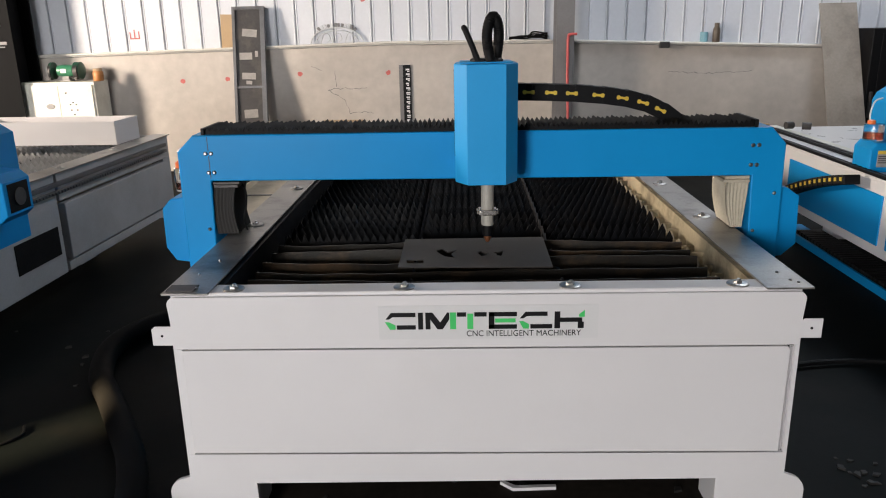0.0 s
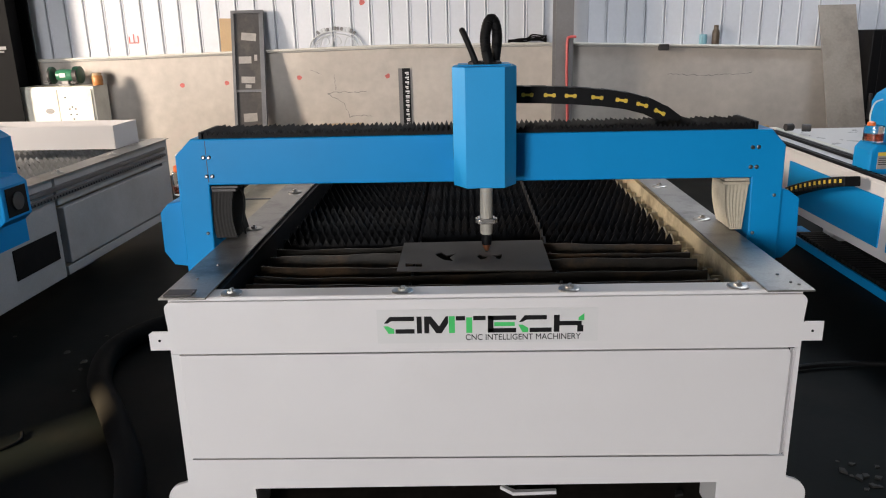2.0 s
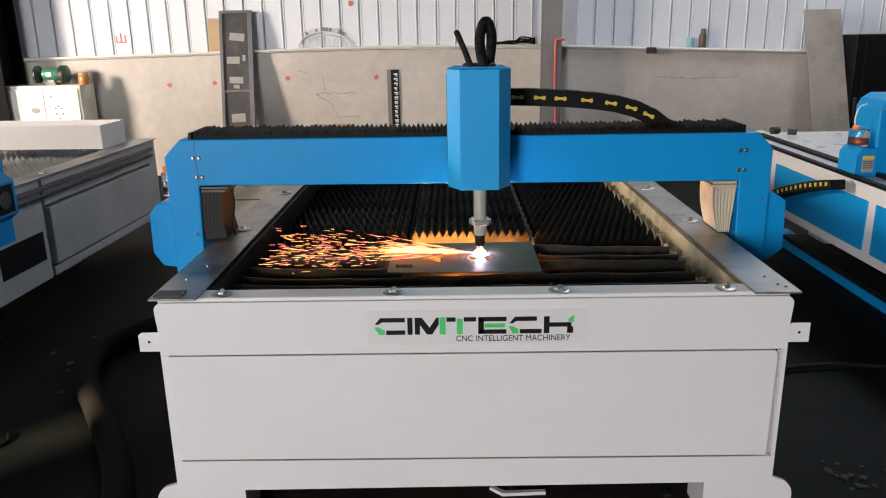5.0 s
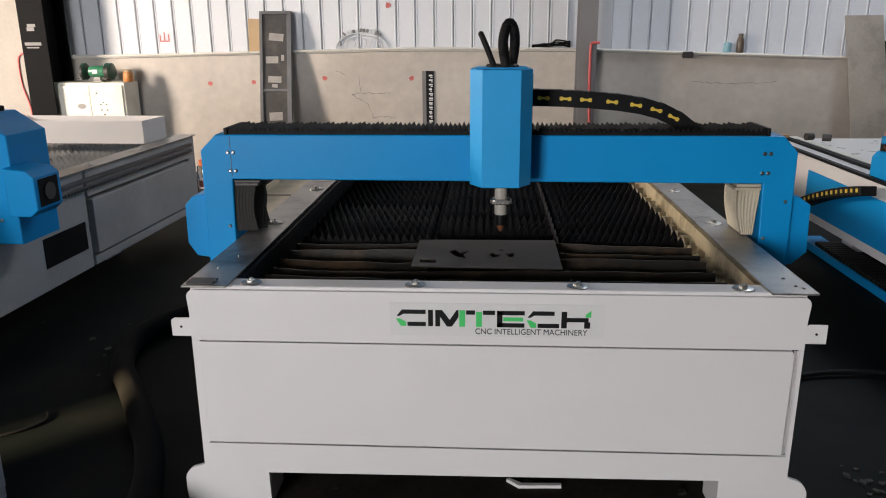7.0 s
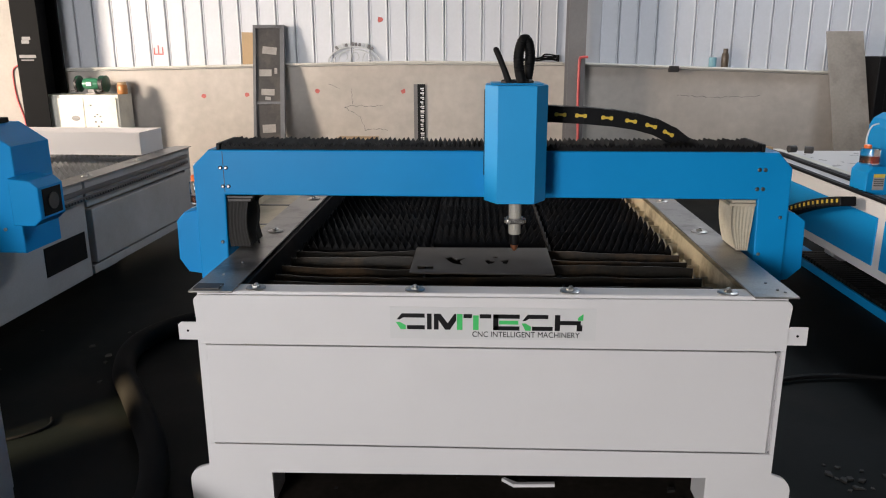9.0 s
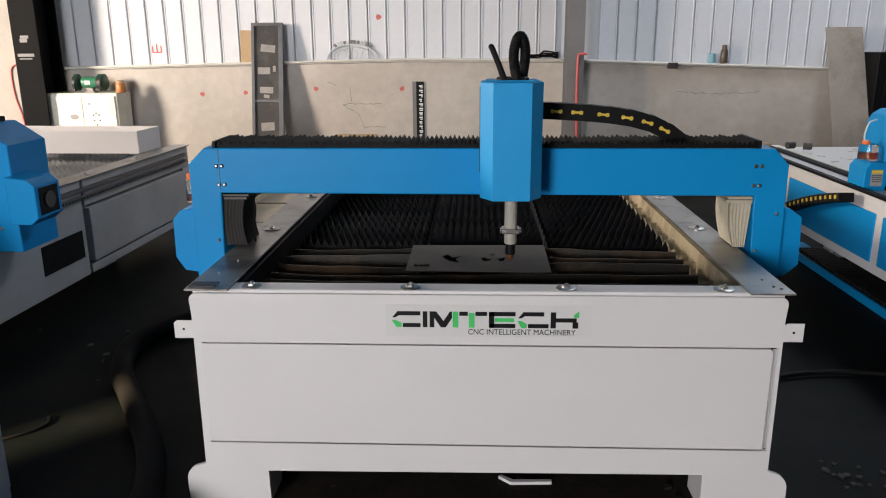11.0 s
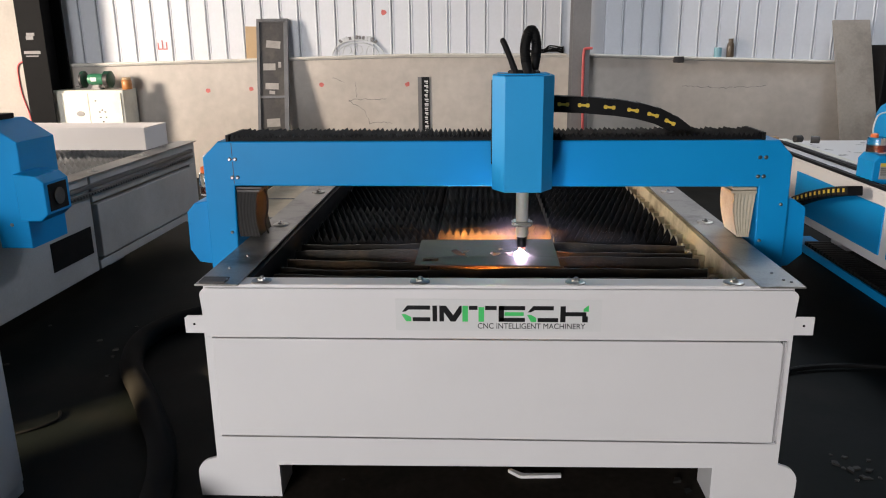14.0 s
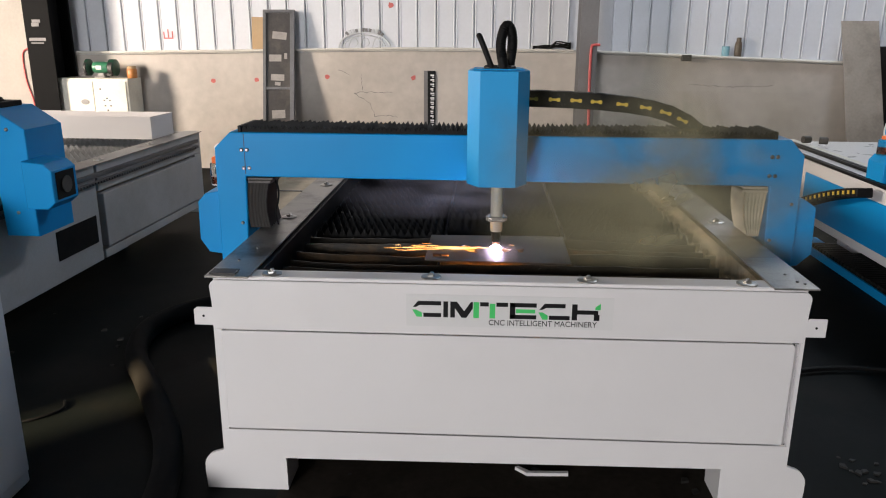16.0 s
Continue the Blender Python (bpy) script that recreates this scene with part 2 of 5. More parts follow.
def tube(bm, points, radius, n=10, ridge=0.0, step=0.0):
    """A round hose along points; ridge: a corrugated one."""
    pts = [Vector(p) for p in points]
    smooth = []
    for i in range(len(pts) - 1):
        p0, p1, p2, p3 = pts[max(i - 1, 0)], pts[i], pts[i + 1], pts[min(i + 2, len(pts) - 1)]
        k = max(3, int((p2 - p1).length / step)) if step else 8
        for j in range(k):
            t = j / k
            smooth.append(0.5 * (2 * p1 + (p2 - p0) * t + (2 * p0 - 5 * p1 + 4 * p2 - p3) * t * t + (3 * p1 - p0 - 3 * p2 + p3) * t ** 3))
    smooth.append(pts[-1])
    rings, up = [], Vector((0.13, 0.2, 1)).normalized()
    for i, p in enumerate(smooth):
        d = (smooth[min(i + 1, len(smooth) - 1)] - smooth[max(i - 1, 0)]).normalized()
        side = d.cross(up)
        side = side.normalized() if side.length > 1e-3 else Vector((1, 0, 0))
        up = side.cross(d).normalized()
        r = radius * (1 + (ridge if i % 2 else -ridge))
        rings.append([bm.verts.new(p + r * (math.cos(2 * math.pi * a / n) * side + math.sin(2 * math.pi * a / n) * up)) for a in range(n)])
    for a, b in zip(rings, rings[1:]):
        for i in range(n):
            bm.faces.new((a[i], a[(i + 1) % n], b[(i + 1) % n], b[i]))
    bm.faces.new(rings[0][::-1])
    bm.faces.new(rings[-1])


def mesh_of(name, bm, material, smooth=False):
    bmesh.ops.recalc_face_normals(bm, faces=bm.faces)
    me = bpy.data.meshes.new(name)
    bm.to_mesh(me)
    bm.free()
    me.materials.append(material)
    if smooth:
        me.shade_smooth()
        me.set_sharp_from_angle(angle=radians(35))
    return me


def part(name, bm, material, parent, label="", smooth=False):
    ob = new(name, mesh_of(name, bm, material, smooth))
    ob.parent = parent
    if label:
        ob["label"] = label
    return ob


def thing(name, m=Matrix(), label="", category="", group="", kind=""):
    ob = new(name)
    ob.empty_display_size = 0.1
    ob.matrix_basis = m
    return tagged(ob, label, category, group, kind)


def solid(name, bm, material, label="", category="", group="", kind="", m=Matrix(), smooth=False):
    ob = new(name, mesh_of(name, bm, material, smooth))
    ob.matrix_basis = m
    return tagged(ob, label, category, group, kind)


def boxes(*rows, bevel=0.0):
    bm = bmesh.new()
    for r in rows:
        box(bm, *r, bevel=bevel)
    return bm


# ---- hall ----
YW = 6.0
solid("floor", boxes((-9, 9, -12.5, 8, -0.2, 0.0)), FLOORM, "dark green painted concrete floor, dusty and scuffed, shade put into its colour", "floor", kind="structure")
# rear wall: rendered dado below, cladding above
def ledge_top(x):
    """Height of the ledge, which sags a little towards both ends of the wall."""
    line = ((-9.0, 1.20), (-4.2, 1.238), (-0.8, 1.300), (0.9, 1.286), (3.6, 1.187), (9.0, 1.0))
    for (xa, za), (xb, zb) in zip(line, line[1:]):
        if xa <= x <= xb:
            return za + (zb - za) * (x - xa) / (xb - xa)
    return line[-1][1]


def low_wall():
    """Rendered dado and the ledge along its top."""
    xs = [-9.0, -4.2, -2.5, -0.8, 0.9, 2.2, 3.6, 9.0]
    bm = bmesh.new()
    prism(bm, [(-9.0, 0.0), (9.0, 0.0)] + [(x, ledge_top(x) - 0.03) for x in xs[::-1]], "y", YW, YW + 0.24)
    solid("wall_north", bm, CONC, "grey-brown cement-rendered low wall", "wall", kind="structure")
    bm = bmesh.new()
    prism(bm, [(x, ledge_top(x) - 0.025) for x in xs] + [(x, ledge_top(x)) for x in xs[::-1]], "y", YW - 0.03, YW + 0.24, bevel=0.005)
    solid("ledge", bm, PIPE, "pale cement ledge along the top of the low wall", "ledge", kind="structure")


low_wall()


def cladding():
    wall = solid("cladding_wall", boxes((-9, 9, YW + 0.10, YW + 0.14, 0.72, 5.6)), CLAD, "off-white ribbed metal cladding wall", "wall", kind="structure")
    bm = bmesh.new()
    prism(bm, [(0.006, 0), (0.192, 0), (0.192, -0.022), (0.186, -0.030), (0.179, -0.030), (0.174, -0.024), (0.024, -0.024), (0.019, -0.030), (0.012, -0.030), (0.006, -0.022)], "z", 0.74, 5.55)
    sheet = mesh_of("panel", bm, CLAD)
    for x in [-0.387 - 0.197 * i for i in range(-5, 43)] + [1.227 + 0.1942 * i for i in range(0, 32)]:
        p = new("panel", sheet)
        p.parent = wall
        p.location = (x, YW + 0.097, 0)


def shell():
    t = 0.2
    # unseen side and camera-side walls and roof, dark to cut bounce, with openings
    solid("wall_west", boxes((-7.7, -7.5, -12, -5.72, 0, 5.6), (-7.7, -7.5, -5.23, 1.3, 0, 5.6), (-7.7, -7.5, 2.9, 6.0, 0, 5.6), (-7.7, -7.5, 1.3, 2.9, 0, 1.3), (-7.7, -7.5, 1.3, 2.9, 3.0, 5.6), (-7.7, -7.5, -5.72, -5.23, 3.2, 5.6)), HALLDARK, "unseen dark side wall with a window and a narrow gap", "wall", kind="structure")
    # unseen opaque sheets added behind the two lamps to stop the sun
    solid("window_sun_stop", boxes((-7.68, -7.64, 1.3, 2.9, 1.3, 3.0)), VINYL, "added opaque pale sheet that keeps the sun out of the window", "window", kind="structure")
    solid("door_sun_stop", boxes((-6.6, -1.4, -11.78, -11.74, 0, 4.5)), VINYL, "added opaque pale sheet that keeps the sun out of the door", "door", kind="structure")
    solid("wall_east", boxes((7.3, 7.5, -12, 6.0, 0, 5.6)), HALLDARK, "unseen dark side wall", "wall", kind="structure")
    solid("wall_south", boxes((-7.5, -6.6, -11.8, -11.6, 0, 5.6), (-1.4, 7.3, -11.8, -11.6, 0, 5.6), (-6.6, -1.4, -11.8, -11.6, 4.5, 5.6)), HALLDARK, "unseen dark wall with a wide door opening", "wall", kind="structure")
    # the strip left open in this unseen roof goes with the added fill
    solid("ceiling", boxes((-7.7, 3.0, -12, 6.2, 5.6, 5.7), (3.8, 7.5, -12, 6.2, 5.6, 5.7), (3.0, 3.8, -12, 3.0, 5.6, 5.7), (3.0, 3.8, 5.5, 6.2, 5.6, 5.7)), HALLDARK, "unseen dark roof with an added opening at the fill lamp", "ceiling", kind="structure")


def column(x0, x1, y0, material, label):
    bm = bmesh.new()
    w = 0.02
    box(bm, x0, x1, y0, y0 + w, 0, 5.6)
    box(bm, x0, x1, YW - 0.035 - w, YW - 0.035, 0, 5.6)
    xm = (x0 + x1) / 2
    box(bm, xm - 0.01, xm + 0.01, y0 + w, YW - 0.035 - w, 0, 5.6)
    return solid("steel_column", bm, material, label, "column", "hall columns", "structure")


def wall_cracks():
    """Fine dark cracks in the render of the low wall."""
    rr = random.Random(21)
    runs = (((-1.376, 1.025), (-1.371, 0.865)), ((-1.458, 0.831), (-1.30, 0.845), (-1.044, 0.838)), ((-1.458, 0.826), (-1.36, 0.77), (-1.292, 0.727), (-1.237, 0.588), (-1.10, 0.595), (-0.992, 0.586)),
            ((-1.62, 1.07), (-1.50, 1.02)), ((2.05, 0.95), (2.5, 0.93), (2.9, 0.945)))
    for run in runs:
        bm = bmesh.new()
        jag = [Vector(run[0])]
        for (xa, za), (xb, zb) in zip(run, run[1:]):
            k = max(2, round(math.hypot(xb - xa, zb - za) / 0.03))
            jag += [Vector((xa + (xb - xa) * q / k + rr.uniform(-0.008, 0.008), za + (zb - za) * q / k + rr.uniform(-0.008, 0.008))) for q in range(1, k + 1)]
        for p, q in zip(jag, jag[1:]):
            d = (q - p).normalized()
            n = Vector((-d.y, d.x)) * rr.uniform(0.0012, 0.0042)
            prism(bm, [tuple(p + n), tuple(q + n * 0.7), tuple(q - n * 0.7), tuple(p - n)], "y", YW - 0.0012, YW - 0.0004)
        solid("wall_crack", bm, COLM, "fine dark crack in the cement wall", "crack", kind="structure")


wall_cracks()
cladding()
shell()
column(0.865, 1.037, 5.68, COLM, "grey painted steel I-beam column against the wall")
column(-4.71, -4.445, 5.55, HOSEM, "black steel I-beam column against the wall")
solid("pier", boxes((-5.7, -4.713, 5.60, YW - 0.001, 0, 5.6), bevel=0.01), PLASTER, "pale plastered pier beside the black column", "pier", kind="structure")
solid("trim", boxes((-4.725, -4.665, YW + 0.02, YW + 0.055, ledge_top(-4.7) + 0.001, 5.5), bevel=0.004), PIPE, "pale edge flashing of the cladding", "trim", kind="structure")

RAIL_L, RAIL_R = (-0.914, -0.779), (0.783, 0.913)
H = 0.735


def arc_pts(cx, cz, r, a0, a1, n=6):
    return [(cx + r * math.cos(radians(a0 + (a1 - a0) * i / n)), cz + r * math.sin(radians(a0 + (a1 - a0) * i / n))) for i in range(n + 1)]


def washer_bolt(parent, x, y, z):
    bm = bmesh.new()
    turned(bm, [(0.031, 0), (0.031, 0.003), (0.028, 0.005), (0.014, 0.005)], Matrix.Translation((x, y, z)), 20)
    turned(bm, [(0.0125, 0.005), (0.0125, 0.010), (0.010, 0.012)], Matrix.Translation((x, y, z)), 6)
    turned(bm, [(0.006, 0.012), (0.006, 0.016), (0.005, 0.017)], Matrix.Translation((x + 0.002, y, z)), 10)
    return part("washer_bolt", bm, WASHER, parent, "zinc bolt with a broad washer", True)


def front_plate(t, paint, L=-0.902, R=0.896):
    """White end plate: flared foot plate with a notch, head plate with rounded corners, edge strips and folded returns."""
    z0, z1, xl, xr = 0.218, 0.565, L + 0.024, R - 0.0115
    bm = bmesh.new()
    lo = [(L - 0.062, 0.0), (L - 0.066, 0.06)] + arc_pts(L - 0.012, 0.082, 0.054, 170, 100, 6) + [(L, 0.142), (L, z0)]
    lo += [(R, z0), (R, 0.148)] + arc_pts(R + 0.008, 0.086, 0.056, 80, 5, 6) + [(R + 0.064, 0.06), (R + 0.060, 0.0)]
    lo += [(0.694, 0.0), (0.694, 0.131), (-0.697, 0.118), (-0.695, 0.0)]
    prism(bm, lo, "y", 0.0, 0.012)
    part("foot_plate", bm, paint, t, "white steel plate with flared feet")
    bm = bmesh.new()
    hi = [(L, z1), (L, 0.65)] + arc_pts(L + 0.018, 0.702, 0.022, 180, 90, 5) + arc_pts(R - 0.018, 0.702, 0.022, 90, 0, 5) + [(R, 0.65), (R, z1)]
    prism(bm, hi, "y", 0.0, 0.012)
    part("head_plate", bm, paint, t, "white steel plate with rounded top corners")
    for x0, x1 in ((L, xl), (xr, R)):
        part("edge_strip", boxes((x0, x1, 0.0, 0.012, z0 + 0.0005, z1 - 0.0005)), paint, t)
    part("top_return", boxes((L + 0.004, R - 0.004, 0.0125, 0.085, 0.712, H - 0.0005), bevel=0.004), paint, t, "folded white top edge")
    for x0, x1, z in ((0.694, 0.706, 0.130), (-0.707, -0.695, 0.117)):
        part("foot_return", boxes((x0, x1, 0.0125, 0.14, 0.0, z)), paint, t)


def slat_outline(x0, x1, z0, z1, tooth=0.042, drop=0.042, rnd=None):
    """Blade with saw teeth along its top."""
    n = max(1, round((x1 - x0) / tooth))
    w = (x1 - x0) / n
    top = []
    for i in range(n):
        top += [(x0 + i * w, z1 - drop), (x0 + (i + 0.5) * w, z1)]
    top.append((x1, z1 - drop))
    return [(x0, z0)] + top + [(x1, z0)]


def toothed_strip(bm, x0, x1, y, z0, z1, tooth, drop, thick, lean=0.0):
    o = slat_outline(x0, x1, z0, z1, tooth, drop)
    front = [bm.verts.new((x, y - lean * (z1 - z), z)) for x, z in o]
    back = [bm.verts.new((x, y + thick - lean * (z1 - z), z)) for x, z in o]
    base_f0, base_f1, base_b0, base_b1 = front[0], front[-1], back[0], back[-1]
    tf, tb = front[1:-1], back[1:-1]
    n = len(tf)
    for i in range(n - 1):
        bm.faces.new((tf[i], tf[i + 1], tb[i + 1], tb[i]))
    # each tooth as a triangle over one long body
    for vs in (tf, tb):
        for i in range(0, n - 2, 2):
            bm.faces.new((vs[i], vs[i + 1], vs[i + 2]))
    bm.faces.new([base_f0] + tf[::2] + [base_f1])
    bm.faces.new([base_b0] + tb[::2] + [base_b1])


def worn_slat(seed, y, x0=-0.735, x1=0.765):
    """A slat burnt down to an uneven wavy edge and bowed sideways."""
    rnd = random.Random(seed)
    bm = bmesh.new()
    n = 56
    ph = [rnd.uniform(0, 6.28) for _ in range(4)]
    amp = rnd.uniform(0.008, 0.016)
    rows = []
    for i in range(n + 1):
        x = x0 + (x1 - x0) * i / n
        z = 0.694 + 0.004 * math.sin(5 * x + ph[0]) + 0.0015 * math.sin(23 * x + ph[1]) + rnd.uniform(-0.001, 0.001)
        by = y + amp * math.sin(2.3 * x + ph[2]) + 0.006 * math.sin(6 * x + ph[3])
        ty = by + 0.010 * math.sin(3 * x + ph[1])
        rows.append([bm.verts.new(p) for p in ((x, by, 0.58), (x, ty, z), (x, ty + 0.004, z), (x, by + 0.004, 0.58))])
    for a, b in zip(rows, rows[1:]):
        for k in range(4):
            bm.faces.new((a[k], a[(k + 1) % 4], b[(k + 1) % 4], b[k]))
    return bm


def cutting_table(m, label, near=True):
    t = thing("plasma_cutting_table", m, label, "cutting table", "cutting tables")
    # the left table's shade is put into its darker paint
    paint = WHITE if near else SHADEDWHITE
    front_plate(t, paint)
    if near:
        bm = bmesh.new()
        prism(bm, [(-0.8775, 0.2245), (0.869, 0.2245), (0.871, 0.549), (0.863, 0.5610), (-0.8775, 0.5610)], "y", -0.003, 0.010, bevel=0.002)
        ap = part("access_panel", bm, paint, t, "white raised access panel")
        bm = bmesh.new()
        prism(bm, [(0.8720, -0.0015), (0.8835, 0.010), (0.8720, 0.010)], "z", 0.2250, 0.558)
        part("panel_return", bm, paint, ap)
        for n, x0, x1, z0 in (("bracket", -0.966, -0.905, 0.572), ("bracket", 0.899, 0.960, 0.579)):
            bm = bmesh.new()
            hx = x0 + 0.03 if x0 < 0 else x1 - 0.03
            prism(bm, [(x0, z0), (x1, z0), (x1, z0 + 0.058), (x0 + 0.01, z0 + 0.058), (x0, z0 + 0.05)], "y", 0.014, 0.018)
            b = part("bracket", bm, paint, t, "white angle bracket with a bolt hole")
            bm = bmesh.new()
            turned(bm, [(0.004, 0), (0.004, 0.001)], Matrix.Translation((hx, 0.0135, z0 + 0.03)) @ Matrix.Rotation(radians(90), 4, "X"), 10)
            part("bolt_hole", bm, BLACK, b)
    # sides: long beams with a raised panel
    for s, x0, x1 in ((-1, -0.897, -0.80), (1, 0.805, 0.891)):
        part("side_beam", boxes((x0, x1, 0.09, 1.90, 0.185, H - 0.004), bevel=0.004), paint, t, "white folded steel side beam")
        part("side_beam", boxes((x0, x1, 1.925, 3.38, 0.185, 0.235), (x0, x1, 1.925, 3.38, 0.58, H - 0.004), bevel=0.004), paint, t, "white folded steel side beam")
        xo = x0 - 0.014 if s < 0 else x1 - 0.03
        # unseen left side: blue panels added to cut bounce onto the next table
        blue_side = near and s < 0
        part("side_panel", boxes((xo, xo + 0.044, 1.945, 3.26, 0.25, 0.565), bevel=0.006), BLUE if blue_side else paint, t, "unseen blue side panel that cuts bounce light" if blue_side else "white raised side panel")
        if blue_side:
            part("side_panel", boxes((xo, xo + 0.012, 0.16, 1.90, 0.20, 0.60), bevel=0.004), BLUE, t, "unseen blue side panel that cuts bounce light")
        part("side_beam", boxes((x0, x1, 3.28, 3.38, 0.236, 0.579), bevel=0.004), paint, t)
        xs = x0 - 0.022 if s < 0 else x1
        bm = boxes((xs, xs + 0.022, 0.14, 3.31, 0.665, 0.69), (xs, xs + 0.022, 0.14, 3.31, 0.625, 0.645), bevel=0.003)
        for i in range(104):
            y = 0.15 + i * 0.03
            box(bm, xs - 0.006 if s < 0 else xs + 0.022, xs if s < 0 else xs + 0.028, y, y + 0.014, 0.628, 0.642)
        part("side_rail", bm, GREYFR, t, "steel guide rail and toothed rack")
        for y in (0.3, 2.7):
            xa = (-0.93 if s < 0 else 0.72) if near else (-0.60 if s < 0 else 0.40)
            part("foot", boxes((xa + 0.02, xa + 0.16, y - 0.1, y + 0.1, 0.0, 0.185), bevel=0.006), paint, t)
    part("rear_plate", boxes((-0.90, 0.885, 3.38, 3.40, 0.12, H - 0.002)), paint, t)
    for x0, x1 in (RAIL_L, RAIL_R):
        part("rail_strip", boxes((x0, x1, -0.012, 3.39, H, H + 0.006), bevel=0.0015), STEEL, t, "bare scuffed steel cover strip")
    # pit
    part("dust_tray", boxes((-0.78, 0.78, 0.085, 3.37, 0.36, 0.38)), SLAT, t, "near-black tray under the slats")
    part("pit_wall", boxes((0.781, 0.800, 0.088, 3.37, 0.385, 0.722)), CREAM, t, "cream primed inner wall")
    part("pit_wall", boxes((-0.796, -0.765, 0.088, 3.37, 0.385, 0.728)), SLAT, t, "near-black inner wall")
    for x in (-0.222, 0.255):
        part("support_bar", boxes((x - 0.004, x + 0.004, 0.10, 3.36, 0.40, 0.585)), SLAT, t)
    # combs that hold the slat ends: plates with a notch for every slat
    for x, mt, lab in ((0.733, CREAM, "cream notched slat holder"), (-0.745, SLAT, "near-black notched slat holder"), (0.252, DARK, "grey notched slat holder"), (-0.226, SLAT, "near-black notched slat holder")):
        o = [(0.10, 0.52)]
        for i in range(30):
            y = 0.215 + 0.106 * i
            o += [(y - 0.090, 0.660), (y - 0.05, 0.683), (y - 0.010, 0.660), (y - 0.008, 0.62), (y + 0.012, 0.62), (y + 0.014, 0.660)]
        o += [(3.36, 0.672), (3.36, 0.52)]
        bm = bmesh.new()
        prism(bm, o, "x", x, x + 0.007)
        part("slat_comb", bm, mt, t, lab)
    for i in range(30):
        y = 0.215 + 0.106 * i
        if near and i < 5:
            part("slat", worn_slat(i, y, -0.735, 0.729), WORN, t, "burnt wavy steel slat")
        else:
            for x0, x1 in ((-0.735, -0.234), (-0.216, 0.246), (0.264, 0.729)):
                # the middle stretch behind the work is burnt away
                if near and i == 5 and x0 == -0.216:
                    continue
                bm = bmesh.new()
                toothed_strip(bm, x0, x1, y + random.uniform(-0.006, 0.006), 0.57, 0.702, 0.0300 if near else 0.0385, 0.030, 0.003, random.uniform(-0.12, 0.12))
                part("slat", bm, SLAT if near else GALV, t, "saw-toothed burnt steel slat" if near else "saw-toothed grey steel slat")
    # short cross plates that close the cells between the comb and the wall
    for i in range(30):
        y = 0.225 + 0.106 * i
        part("cell_plate", boxes((0.7405, 0.7805, y, y + 0.004, 0.56, 0.676 - 0.006 * (i % 3))), CREAM, t, "cream cross plate beside the slat ends")
    for x, y in ((-0.72, 0.04), (-0.227, 0.04), (0.247, 0.04), (0.72, 0.04)):
        washer_bolt(t, x, y, H)
    for x, y in ((-0.83, 1.42), (-0.844, 0.755), (0.845, 0.796), (0.84, 1.41), (-0.85, 2.03), (0.855, 2.03), (-0.85, 2.66), (0.855, 2.66)):
        washer_bolt(t, x, y, H + 0.006)
    if near:
        tray = part("cable_tray", boxes((-1.20, -0.905, 0.98, 2.6, 0.63, 0.638), (-1.205, -1.199, 0.98, 2.6, 0.63, 0.67)), CANVAS, t, "pale cable tray along the side")
        for y in (1.3, 1.75, 2.2):
            part("tray_joint", boxes((-1.198, -0.93, y, y + 0.012, 0.6385, 0.643)), GREYFR, tray)
        part("corner_pad", boxes((-0.905, -0.825, 0.004, 0.055, H + 0.0065, H + 0.010)), DARK, t, "dark magnetic square on the strip corner")
        for x, y in ((-0.86, 0.16), (-0.825, 0.03), (-0.84, 0.30), (0.87, 0.05), (0.86, 0.12), (0.885, 0.03)):
            bm = bmesh.new()
            turned(bm, [(0.0045, 0), (0.0045, 0.003), (0.003, 0.005)], Matrix.Translation((x, y, H + 0.006)), 10)
            part("screw", bm, BOLT, t)
    return t


